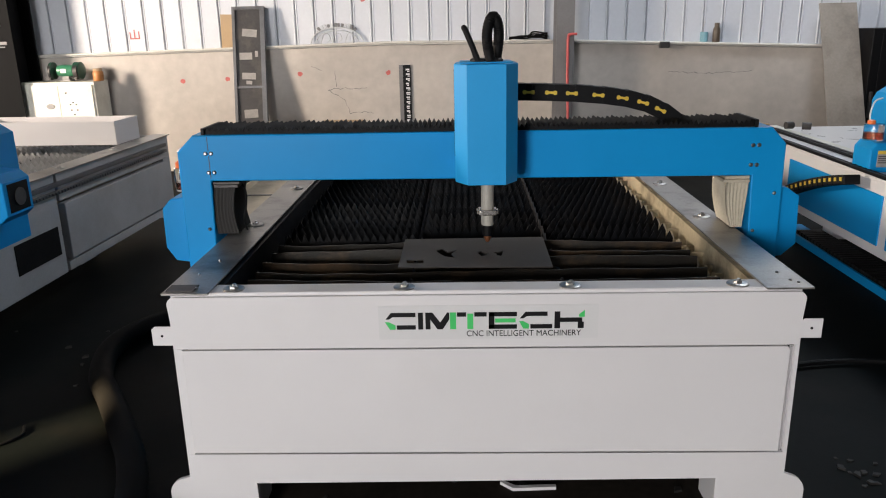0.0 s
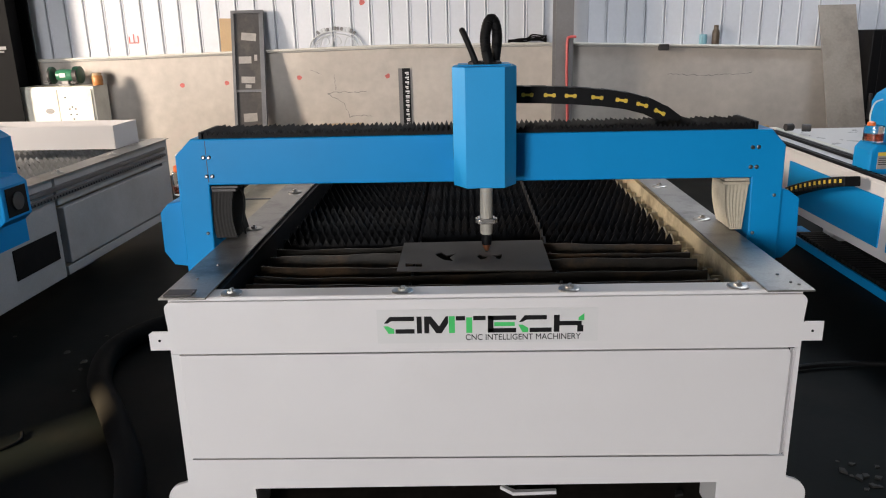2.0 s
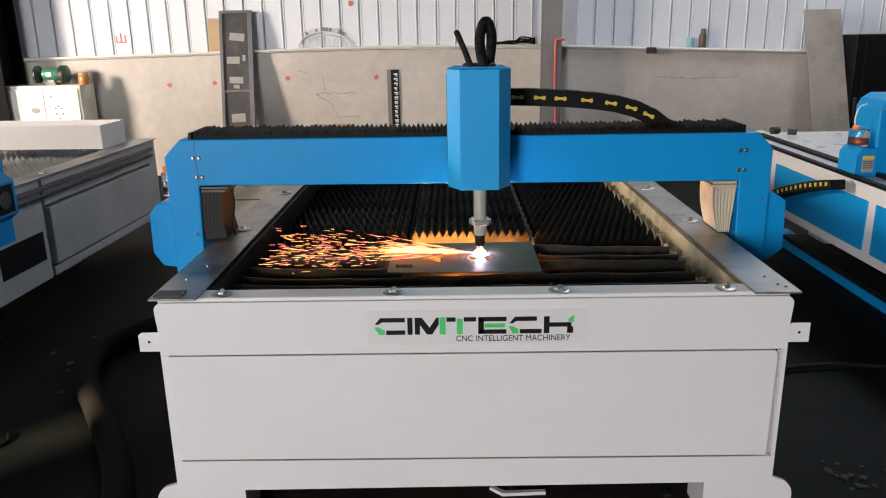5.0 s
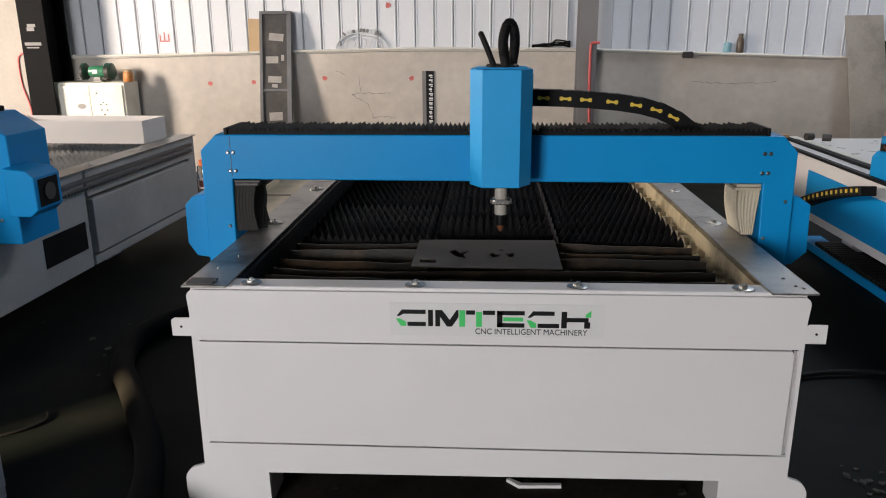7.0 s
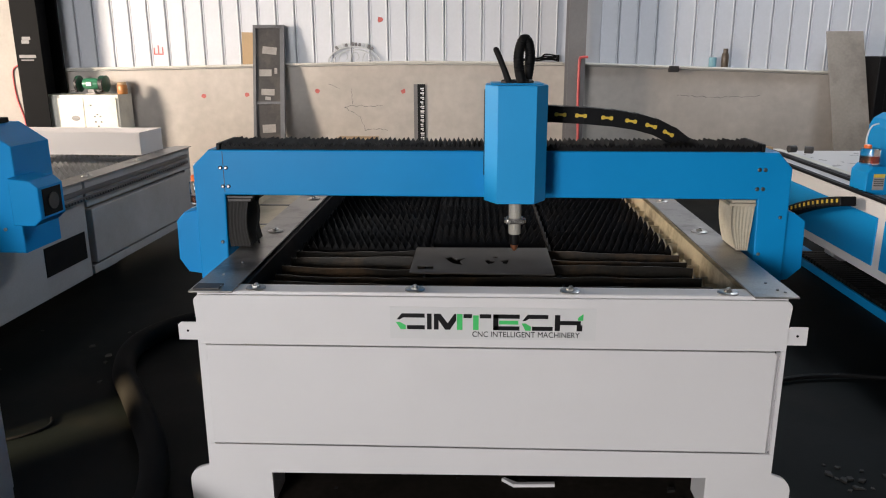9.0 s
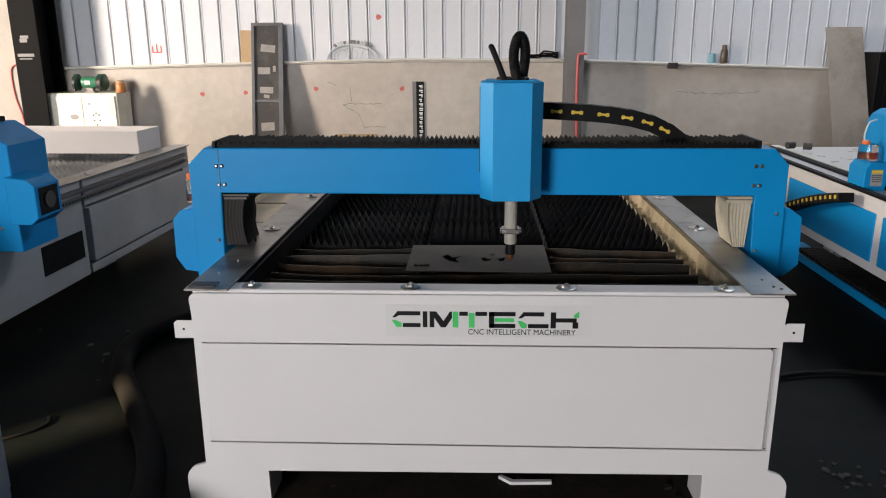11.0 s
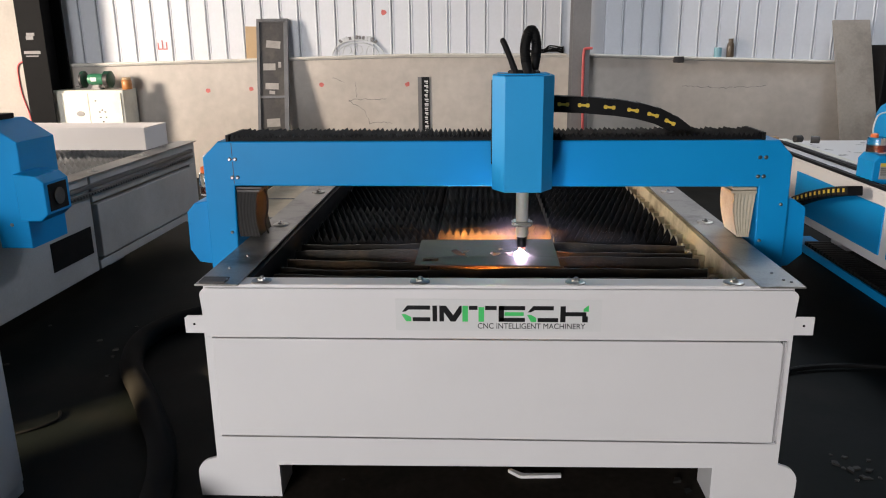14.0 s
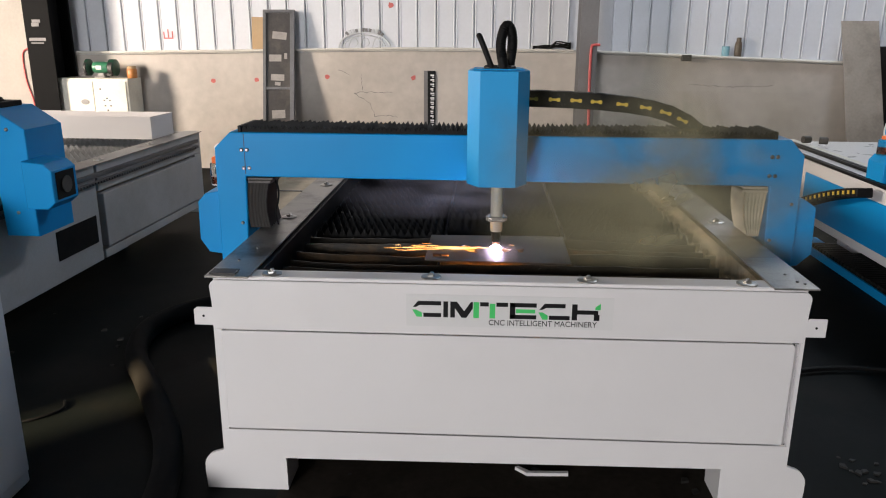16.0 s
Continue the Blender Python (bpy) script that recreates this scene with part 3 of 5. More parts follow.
def gantry(y, m, label):
    """The bridge across the table: its origin is the middle of the front face's foot line."""
    g = thing("gantry", m @ Matrix.Translation((0, y, 0)), label, "gantry", "gantries")
    o = [(-1.060, 0.60), (-1.058, 1.045), (-0.998, 1.103), (1.004, 1.099), (1.056, 1.042), (1.060, 0.60), (0.956, 0.60), (0.946, 0.932), (-0.946, 0.940), (-0.956, 0.60)]
    bm = bmesh.new()
    prism(bm, o, "y", 0.0, 0.21, bevel=0.005)
    part("bridge_cover", bm, BLUE, g, "blue folded steel bridge cover")
    # seams and bolts of the two end caps
    for x, z0, z1 in ((-0.947, 1.048, 1.098), (-0.947, 0.950, 1.030)):
        part("seam", boxes((x - 0.001, x + 0.001, -0.0012, 0.004, z0, z1)), DARK, g)
    for x, z in ((-0.947, 1.039), (-0.942, 0.972), (0.952, 1.038), (0.950, 0.970)):
        bm = bmesh.new()
        rot = Matrix.Rotation(radians(90), 4, "X")
        turned(bm, [(0.007, 0), (0.007, 0.004), (0.004, 0.006)], Matrix.Translation((x - 0.010, -0.0005, z)) @ rot, 12)
        turned(bm, [(0.007, 0), (0.007, 0.004), (0.004, 0.006)], Matrix.Translation((x + 0.010, -0.0005, z)) @ rot, 12)
        part("bolt", bm, BOLT, g)
    for x, z in ((-0.970, 0.765), (1.03, 0.869), (0.967, 0.735)):
        bm = bmesh.new()
        turned(bm, [(0.006, 0), (0.006, 0.004), (0.003, 0.006)], Matrix.Translation((x, -0.0005, z)) @ Matrix.Rotation(radians(90), 4, "X"), 12)
        part("bolt", bm, BOLT, g)
    # pleated bellows on the bridge
    for x0, x1 in ((-0.955, 0.02), (0.022, 0.944)):
        bm = bmesh.new()
        n = round((x1 - x0) / 0.017)
        w = (x1 - x0) / n
        o = [(x0, 1.0945 - 0.002 * (x0 + 1))]
        for i in range(n):
            xa = x0 + i * w
            za = 1.1045 - 0.002 * (xa + 1)
            k = 0.023 + 0.003 * math.sin(i * 1.7)
            o += [(xa, za + 0.008), (xa + w * 0.5, za + k)]
        o += [(x1, 1.1160 - 0.002 * (x1 + 1)), (x1, 1.0945 - 0.002 * (x1 + 1))]
        prism(bm, o, "y", 0.015, 0.195)
        part("bellows", bm, BLACK, g, "black pleated rubber bellows")
    for x in (-0.968, 0.945):
        part("end_plate", boxes((x, x + 0.012, 0.004, 0.205, 1.098, 1.126), bevel=0.002), BLACKP, g)
    # side drives
    bm = bmesh.new()
    prism(bm, [(-1.150, 0.69), (-1.148, 0.835), (-1.118, 0.868), (-1.061, 0.878), (-1.061, 0.632), (-1.118, 0.640)], "y", 0.03, 0.20, bevel=0.004)
    part("motor_cover", bm, BLUE, g, "blue faceted motor cover")
    bm = bmesh.new()
    prism(bm, [(1.061, 0.62), (1.061, 0.885), (1.10, 0.875), (1.142, 0.845), (1.148, 0.67), (1.10, 0.625)], "y", 0.05, 0.22, bevel=0.004)
    part("motor_cover", bm, BLUE, g, "blue faceted motor cover")
    # pleated cloth inside the legs
    for x0, x1, narrow, mt in ((-0.944, -0.868, 0.0, DARKCLOTH), (0.868, 0.944, 0.024, CANVAS)):
        bm = bmesh.new()
        rings = []
        for k in range(9):
            v = k / 8
            z = 0.745 + 0.168 * v
            xa, xb = x0 + narrow * (1 - v) ** 1.4 - 0.006 * math.sin(3.14 * v), x1 - 0.012 * (1 - v) * (narrow > 0) - (0.012 * math.sin(3.14 * v) if narrow == 0 else 0)
            o = [(xa + (xb - xa) * i / 12, 0.010 + (0.0022 if i % 2 else 0.0) + 0.008 * v * math.sin(3.1 * i / 12)) for i in range(13)]
            o += [(xb - (0.006 if i % 2 else 0.0), 0.02 + i * 0.012) for i in range(14)]
            o += [(xa + (0.006 if i % 2 else 0.0), 0.02 + i * 0.012) for i in range(13, -1, -1)]
            rings.append([bm.verts.new((x, y, z)) for x, y in o])
        for p, q in zip(rings, rings[1:]):
            for i in range(len(p)):
                j = (i + 1) % len(p)
                bm.faces.new((p[i], p[j], q[j], q[i]))
        bm.faces.new(rings[0][::-1])
        bm.faces.new(rings[-1])
        part("leg_bellows", bm, mt, g, "pleated cloth bellows inside the leg", True)
    bm = boxes((0.853, 0.945, 0.004, 0.18, 0.9075, 0.918), (0.860, 0.944, 0.006, 0.18, 0.9195, 0.930), bevel=0.002)
    part("leg_bracket", bm, CANVAS, g)
    bm = boxes((-0.944, -0.848, 0.004, 0.18, 0.9265, 0.936), (-0.943, -0.856, 0.006, 0.18, 0.914, 0.9255), bevel=0.002)
    part("leg_bracket", bm, DARK, g)
    bm = bmesh.new()
    tube(bm, [(-0.864, 0.06, 0.93), (-0.846, 0.06, 0.89), (-0.848, 0.06, 0.84), (-0.860, 0.06, 0.79), (-0.852, 0.06, 0.745)], 0.0035, 8)
    part("leg_cable", bm, BLACK, g, "thin black cable beside the leg")
    # oil cup and knob beside the leg
    bm = bmesh.new()
    turned(bm, [(0.026, 0.885), (0.028, 0.89), (0.028, 0.965), (0.026, 0.97)], Matrix.Translation((-1.094, 0.12, 0)), 20)
    cup = part("oil_cup", bm, GLASS, g, "clear plastic oil cup", True)
    bm = bmesh.new()
    turned(bm, [(0.024, 0.891), (0.024, 0.918)], Matrix.Translation((-1.094, 0.12, 0)), 20)
    part("oil", bm, OIL, cup, "dark amber oil", True)
    bm = bmesh.new()
    turned(bm, [(0.020, 0.971), (0.020, 0.990), (0.012, 0.995)], Matrix.Translation((-1.094, 0.12, 0)), 16)
    part("cap", bm, ORANGE, cup, "orange plastic cap", True)
    bm = bmesh.new()
    turned(bm, [(0.016, 0), (0.018, 0.006), (0.018, 0.018), (0.012, 0.026)], Matrix.Translation((-1.060, 0.09, 1.03)) @ Matrix.Rotation(radians(-90), 4, "Y"), 16)
    part("knob", bm, VINYL, g, "white plastic knob", True)
    return g


# ---- things: the cutting table in the middle ----
table = cutting_table(Matrix(), "white and steel plasma cutting table with a burnt slat bed")
bridge = gantry(0.611, Matrix(), "blue gantry bridging the white cutting table")


def sticker(parent):
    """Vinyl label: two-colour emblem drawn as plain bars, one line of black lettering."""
    bm = boxes((-0.300, 0.324, -0.0014, -0.0004, 0.592, 0.694))
    lab = part("sticker", bm, VINYL, parent, "white vinyl label with a black and green emblem")
    z0, z1, y0, y1 = 0.643, 0.692, -0.0024, -0.0014
    t = 0.0125

    def bars(name, polys, material):
        for p in polys:
            bm = bmesh.new()
            prism(bm, [(a, 0.622 + (c - z0) * 1.04) for a, c in p], "y", y0, y1)
            part(name, bm, material, lab)

    def r(a, b, c, d):
        return [(a, c), (b, c), (b, d), (a, d)]
    x = -0.282
    black, green = [], []
    # open bracket shape
    green.append([(x, z0 + 0.022), (x + 0.012, z0 + 0.022), (x + 0.030, z0 + t), (x + 0.030, z0), (x + 0.014, z0)])
    black += [[(x + 0.002, z0 + 0.03), (x + 0.018, z1), (x + 0.088, z1), (x + 0.088, z1 - t), (x + 0.022, z1 - t), (x + 0.012, z0 + 0.03)], r(x + 0.034, x + 0.088, z0, z0 + t)]
    black.append(r(x + 0.095, x + 0.109, z0, z1))
    # zigzag shape
    black += [[(x + 0.116, z0), (x + 0.116, z1), (x + 0.136, z1), (x + 0.158, z0 + 0.02), (x + 0.178, z1), (x + 0.184, z1), (x + 0.184, z1 - 0.02), (x + 0.165, z0), (x + 0.150, z0), (x + 0.130, z1 - 0.02), (x + 0.130, z0)]]
    green.append(r(x + 0.186, x + 0.203, z0, z1))
    black.append(r(x + 0.206, x + 0.232, z1 - t, z1))
    green.append(r(x + 0.235, x + 0.252, z0, z1 - 0.004))
    black.append(r(x + 0.255, x + 0.290, z1 - t, z1))
    # three stacked bars
    black += [r(x + 0.296, x + 0.376, z1 - t, z1), r(x + 0.296, x + 0.376, z0, z0 + t), r(x + 0.296, x + 0.312, z0, z1)]
    green.append(r(x + 0.314, x + 0.372, z0 + 0.0185, z0 + 0.030))
    green.append([(x + 0.382, z0 + 0.022), (x + 0.394, z0 + 0.022), (x + 0.410, z0 + t), (x + 0.410, z0), (x + 0.394, z0)])
    black += [[(x + 0.384, z0 + 0.03), (x + 0.400, z1), (x + 0.462, z1), (x + 0.462, z1 - t), (x + 0.404, z1 - t), (x + 0.394, z0 + 0.03)], r(x + 0.414, x + 0.476, z0, z0 + t)]
    black += [r(x + 0.482, x + 0.498, z0, z1), r(x + 0.498, x + 0.560, z0 + 0.0185, z0 + 0.031), r(x + 0.548, x + 0.565, z0, z0 + 0.0185)]
    green.append([(x + 0.551, z0 + 0.033), (x + 0.567, z0 + 0.033), (x + 0.567, z1 + 0.004), (x + 0.551, z1 - 0.008)])
    bars("emblem", black, INK)
    bars("emblem_accent", green, INKGREEN)
    cu = bpy.data.curves.new("lettering", "FONT")
    cu.body, cu.size, cu.extrude = "CNC INTELLIGENT MACHINERY", 0.0252, 0.0005
    tmp = bpy.data.objects.new("lettering", cu)
    scene.collection.objects.link(tmp)
    dg = bpy.context.evaluated_depsgraph_get()
    me = bpy.data.meshes.new_from_object(tmp.evaluated_get(dg))
    bpy.data.objects.remove(tmp)
    me.materials.clear()
    me.materials.append(INK)
    w = max(v.co.x for v in me.vertices)
    me.transform(Matrix.Translation((-0.050, -0.002, 0.600)) @ Matrix.Rotation(radians(90), 4, "X") @ Matrix.Diagonal((0.326 / w, 1.0, 1, 1)))
    ob = new("lettering", me)
    ob.parent = lab
    ob["label"] = "black printed lettering"


sticker(table)

# ---- carriage with torch ----
CX = 0.023


def carriage(g):
    bm = bmesh.new()
    o = [(-0.098, 0.0), (-0.103, -0.125), (-0.062, -0.19), (0.062, -0.19), (0.103, -0.125), (0.098, 0.0)]
    prism(bm, o, "z", 0.950, 1.335, bevel=0.0035)
    c = part("torch_carriage", bm, HEADBLUE, g, "light blue faceted torch lifter housing")
    c.location = (CX, 0, 0)
    part("back_plate", boxes((-0.105, 0.11, -0.03, -0.002, 1.02, 1.315), bevel=0.003), BLACKP, c)
    part("lid", boxes((-0.085, 0.085, -0.15, -0.01, 1.3355, 1.340), bevel=0.002), HEADBLUE, c)
    # hoses
    bm = bmesh.new()
    tube(bm, [(0.020, -0.13, 1.33), (0.008, -0.125, 1.375), (0.004, -0.12, 1.425), (0.014, -0.11, 1.468), (0.028, -0.105, 1.477), (0.040, -0.10, 1.450), (0.042, -0.095, 1.405), (0.032, -0.09, 1.33)], 0.0165, 14, 0.045, 0.0042)
    part("hose", bm, BLACK, c, "black corrugated hose bent in a loop", True)
    bm = bmesh.new()
    tube(bm, [(-0.020, -0.12, 1.33), (-0.040, -0.115, 1.38), (-0.064, -0.11, 1.436), (-0.069, -0.10, 1.445), (-0.064, -0.085, 1.436), (-0.040, -0.07, 1.38), (-0.024, -0.06, 1.33)], 0.0095, 10, 0.0, 0.012)
    part("hose", bm, BLACK, c, "thin black cable", True)
    for x, y in ((0.026, -0.11), (-0.021, -0.10)):
        bm = bmesh.new()
        turned(bm, [(0.030, 1.3402), (0.030, 1.346), (0.025, 1.350)], Matrix.Translation((x, y, 0)), 6)
        part("cable_gland", bm, BLACKP, c)
    # torch pieces, all lifted together
    bits = []
    T = Matrix.Translation((0.004, -0.10, 0))
    bm = bmesh.new()
    turned(bm, [(0.0205, 0.795), (0.0215, 0.80), (0.0215, 1.02), (0.02, 1.03)], T, 24)
    bits.append(part("torch_sleeve", bm, GREYPL, c, "grey plastic torch sleeve", True))
    bm = boxes((-0.027, 0.035, -0.126, -0.074, 0.832, 0.852), bevel=0.004)
    box(bm, -0.033, -0.027, -0.118, -0.085, 0.835, 0.849, 0.002)
    box(bm, 0.035, 0.041, -0.118, -0.085, 0.835, 0.849, 0.002)
    turned(bm, [(0.006, 0), (0.006, 0.008)], Matrix.Translation((-0.016, -0.126, 0.842)) @ Matrix.Rotation(radians(90), 4, "X"), 10)
    bits.append(part("torch_clamp", bm, BRIGHT, c, "bright metal torch clamp"))
    bm = bmesh.new()
    turned(bm, [(0.0165, 0.757), (0.0175, 0.762), (0.0165, 0.795)], T, 20)
    bits.append(part("nozzle_holder", bm, BLACKP, c, "black nozzle holder", True))
    bm = bmesh.new()
    turned(bm, [(0.004, 0.7335), (0.006, 0.735), (0.0125, 0.748), (0.0135, 0.757)], T, 20)
    bits.append(part("nozzle", bm, COPPER, c, "copper cutting nozzle", True))
    return c, bits


head, torch_bits = carriage(bridge)


def drag_chain(g):
    """Black cable chain with yellow link tabs, from the carriage over to the bridge."""
    top = [(0.038, 1.2245), (0.12, 1.2235), (0.24, 1.220), (0.35, 1.214), (0.45, 1.205), (0.53, 1.193), (0.60, 1.174), (0.660, 1.145), (0.70, 1.115)]
    pts = [Vector((x, 0.13, z)) for x, z in top]
    chain = []
    for a, b in zip(pts, pts[1:]):
        n = max(1, round((b - a).length / 0.0413))
        for i in range(n):
            chain.append((a.lerp(b, i / n), a.lerp(b, (i + 1) / n)))
    for i, (a, b) in enumerate(chain):
        d = b - a
        m = Matrix.Translation((a + b) / 2) @ Matrix.Rotation(-math.atan2(d.z, d.x), 4, "Y")
        h = 0.0295
        bm = boxes((-d.length / 2 - 0.008, d.length / 2 + 0.008, -0.028 + 0.0012 * (i % 2), 0.028, -h, h - 0.001 * (i % 2)), bevel=0.001)
        bm.transform(m)
        link = part("chain_link", bm, BLACKP, g, "black cable chain link")
        if i % 2 == 1:
            bm = bmesh.new()
            prism(bm, [(-0.021, -0.004), (-0.018, -0.007), (-0.011, -0.007), (-0.008, -0.004), (0.008, -0.004), (0.011, -0.007), (0.018, -0.007), (0.021, -0.004),
                       (0.021, 0.004), (0.018, 0.007), (0.011, 0.007), (0.008, 0.004), (-0.008, 0.004), (-0.011, 0.007), (-0.018, 0.007), (-0.021, 0.004)], "y", -0.0312, -0.0270, bevel=0.0008)
            bm.transform(m)
            part("link_tab", bm, YELLOW, link, "yellow plastic tab")


drag_chain(bridge)


def cut_sheet():
    """Steel sheet with the openings that were already cut."""
    holes = [
        [(-0.158, 0.478), (-0.138, 0.502), (-0.118, 0.462), (-0.086, 0.486), (-0.106, 0.440), (-0.094, 0.395), (-0.128, 0.412), (-0.146, 0.445)],
        [(-0.016, 0.446), (-0.006, 0.470), (0.006, 0.452), (0.024, 0.447), (0.012, 0.418), (-0.004, 0.408)],
        [(0.036, 0.452), (0.052, 0.455), (0.070, 0.470), (0.068, 0.438), (0.062, 0.412), (0.046, 0.418), (0.048, 0.436)],
        [(-0.254, 0.378), (-0.198, 0.378), (-0.195, 0.340), (-0.250, 0.340)],
        [(0.014, 0.497), (0.022, 0.508), (0.034, 0.506), (0.033, 0.494), (0.022, 0.490)],
    ]
    bm = bmesh.new()
    outer = [(-0.276, 0.300), (0.221, 0.287), (0.224, 0.640), (-0.276, 0.630)]
    loops, edges = [], []
    for poly in [outer] + holes:
        vs = [bm.verts.new((x, y, 0.708)) for x, y in poly]
        edges += [bm.edges.new((vs[i], vs[(i + 1) % len(vs)])) for i in range(len(vs))]
        loops.append(vs)
    bmesh.ops.triangle_fill(bm, edges=edges, use_beauty=True)
    inside = []
    for f in bm.faces:
        c = f.calc_center_median()
        for poly in holes:
            hit = False
            for (xa, ya), (xb, yb) in zip(poly, poly[1:] + poly[:1]):
                if (ya > c.y) != (yb > c.y) and c.x < (xb - xa) * (c.y - ya) / (yb - ya) + xa:
                    hit = not hit
            if hit:
                inside.append(f)
                break
    bmesh.ops.delete(bm, geom=inside, context="FACES_ONLY")
    bmesh.ops.recalc_face_normals(bm, faces=bm.faces)
    bmesh.ops.solidify(bm, geom=bm.faces[:], thickness=0.004)
    sheet = solid("steel_sheet", bm, SHEET, "mild steel sheet with cut openings on the slats", "steel sheet")
    bm = bmesh.new()
    prism(bm, [(0.0148, 0.497), (0.0225, 0.507), (0.0332, 0.505), (0.0323, 0.495), (0.0222, 0.491)], "z", 0.7045, 0.7078)
    slug = solid("cut_slug", bm, SHEET, "small steel cut-out still in the sheet", "steel offcut")
    sheet.location = (0.008, 0.016, 0.0)
    return sheet, slug


sheet, slug = cut_sheet()

# ---- floor items round the table ----
bm = bmesh.new()
tube(bm, [(-0.80, 1.62, 0.10), (-1.10, 1.70, 0.05), (-1.40, 1.66, 0.045), (-1.62, 1.48, 0.045), (-1.70, 1.22, 0.045), (-1.62, 0.92, 0.045), (-1.47, 0.68, 0.045), (-1.33, 0.46, 0.045), (-1.19, 0.22, 0.045), (-1.09, -0.05, 0.045), (-1.06, -0.35, 0.045), (-1.2, -0.75, 0.045)], 0.05, 16, 0.014, 0.016)
fh = thing("floor_hose", Matrix(), "thick black ribbed hose snaking over the floor", "hose")
part("hose_body", bm, HOSEM, fh, "", True)
bm = bmesh.new()
tube(bm, [(-0.80, 1.622, 0.10), (-0.90, 1.650, 0.084), (-0.98, 1.672, 0.071)], 0.056, 14)
part("cuff", bm, BLACKP, fh, "black hose cuff")
bm = bmesh.new()
tube(bm, [(-1.96, 0.33, 0.0065), (-1.85, 0.36, 0.0065), (-1.77, 0.42, 0.0065), (-1.73, 0.49, 0.0065), (-1.755, 0.55, 0.0065)], 0.006, 8)
solid("cable", bm, BLACK, "thin black cable end on the floor", "cable")
bm = bmesh.new()
tube(bm, [(0.90, 0.30, 0.05), (1.2, 0.9, 0.02), (1.6, 1.05, 0.02), (2.2, 0.95, 0.02)], 0.012, 8)
solid("cable", bm, BLACK, "black power cable across the floor", "cable")
bm = bmesh.new()
prism(bm, [(0.055, 0.165), (0.095, 0.128), (0.235, 0.135), (0.235, 0.150), (0.105, 0.144), (0.066, 0.172)], "z", 0.0005, 0.012)
solid("metal_strip", bm, WHITE, "bent white metal strip on the floor under the table", "offcut")
for i in range(64):
    rr = random.Random(100 + i)
    x, y = (rr.uniform(1.20, 1.60), rr.uniform(0.0, 0.36)) if i < 48 else (rr.uniform(-0.6, 0.65), rr.uniform(0.05, 0.25)) if i < 56 else (rr.uniform(-2.4, -1.3), rr.uniform(0.7, 1.6))
    a, s = rr.uniform(0, 180), rr.uniform(0.007, 0.018)
    bm = bmesh.new()
    prism(bm, [(-s, -s * 0.4), (s * 0.6, -s * 0.7), (s, s * 0.2), (0, s * 0.7)], "z", 0.0, s * 0.5)
    solid("floor_scrap", bm, SCRAP, "small scrap of cut metal on the floor", "scrap", "scraps on the floor", m=pose(x, y, 0.0005, rr.uniform(-4, 4), 0, a))
# brown dust that has gathered under the middle table
bm = bmesh.new()
rr = random.Random(77)
rim = []
for k in range(40):
    a = 2 * math.pi * k / 40
    rim.append(bm.verts.new((0.02 + (0.74 + rr.uniform(-0.05, 0.02)) * math.cos(a) / max(abs(math.cos(a)), abs(math.sin(a))), 0.55 + (0.60 + rr.uniform(-0.05, 0.05)) * math.sin(a) / max(abs(math.cos(a)), abs(math.sin(a))), 0.0006)))
bm.faces.new(rim)
solid("floor_dust", bm, DUST, "brown cutting dust on the floor under the table", "dust", kind="stuff")
# grey cabinet that stands beside the left machine
cab = thing("control_cabinet", Matrix(), "grey steel control cabinet standing on the floor", "cabinet")
part("body", boxes((-1.83, -1.573, -0.45, 0.0, 0.0, 1.15), bevel=0.006), WHITE, cab)
part("door", boxes((-1.572, -1.562, -0.44, -0.012, 0.05, 1.13), bevel=0.003), WHITE, cab)


# ---- left machine ----
LX = Matrix.Translation((-3.205, 0.06, 0)) @ Matrix.Rotation(radians(-2.0), 4, "Z")
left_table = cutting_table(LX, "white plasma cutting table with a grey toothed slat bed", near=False)


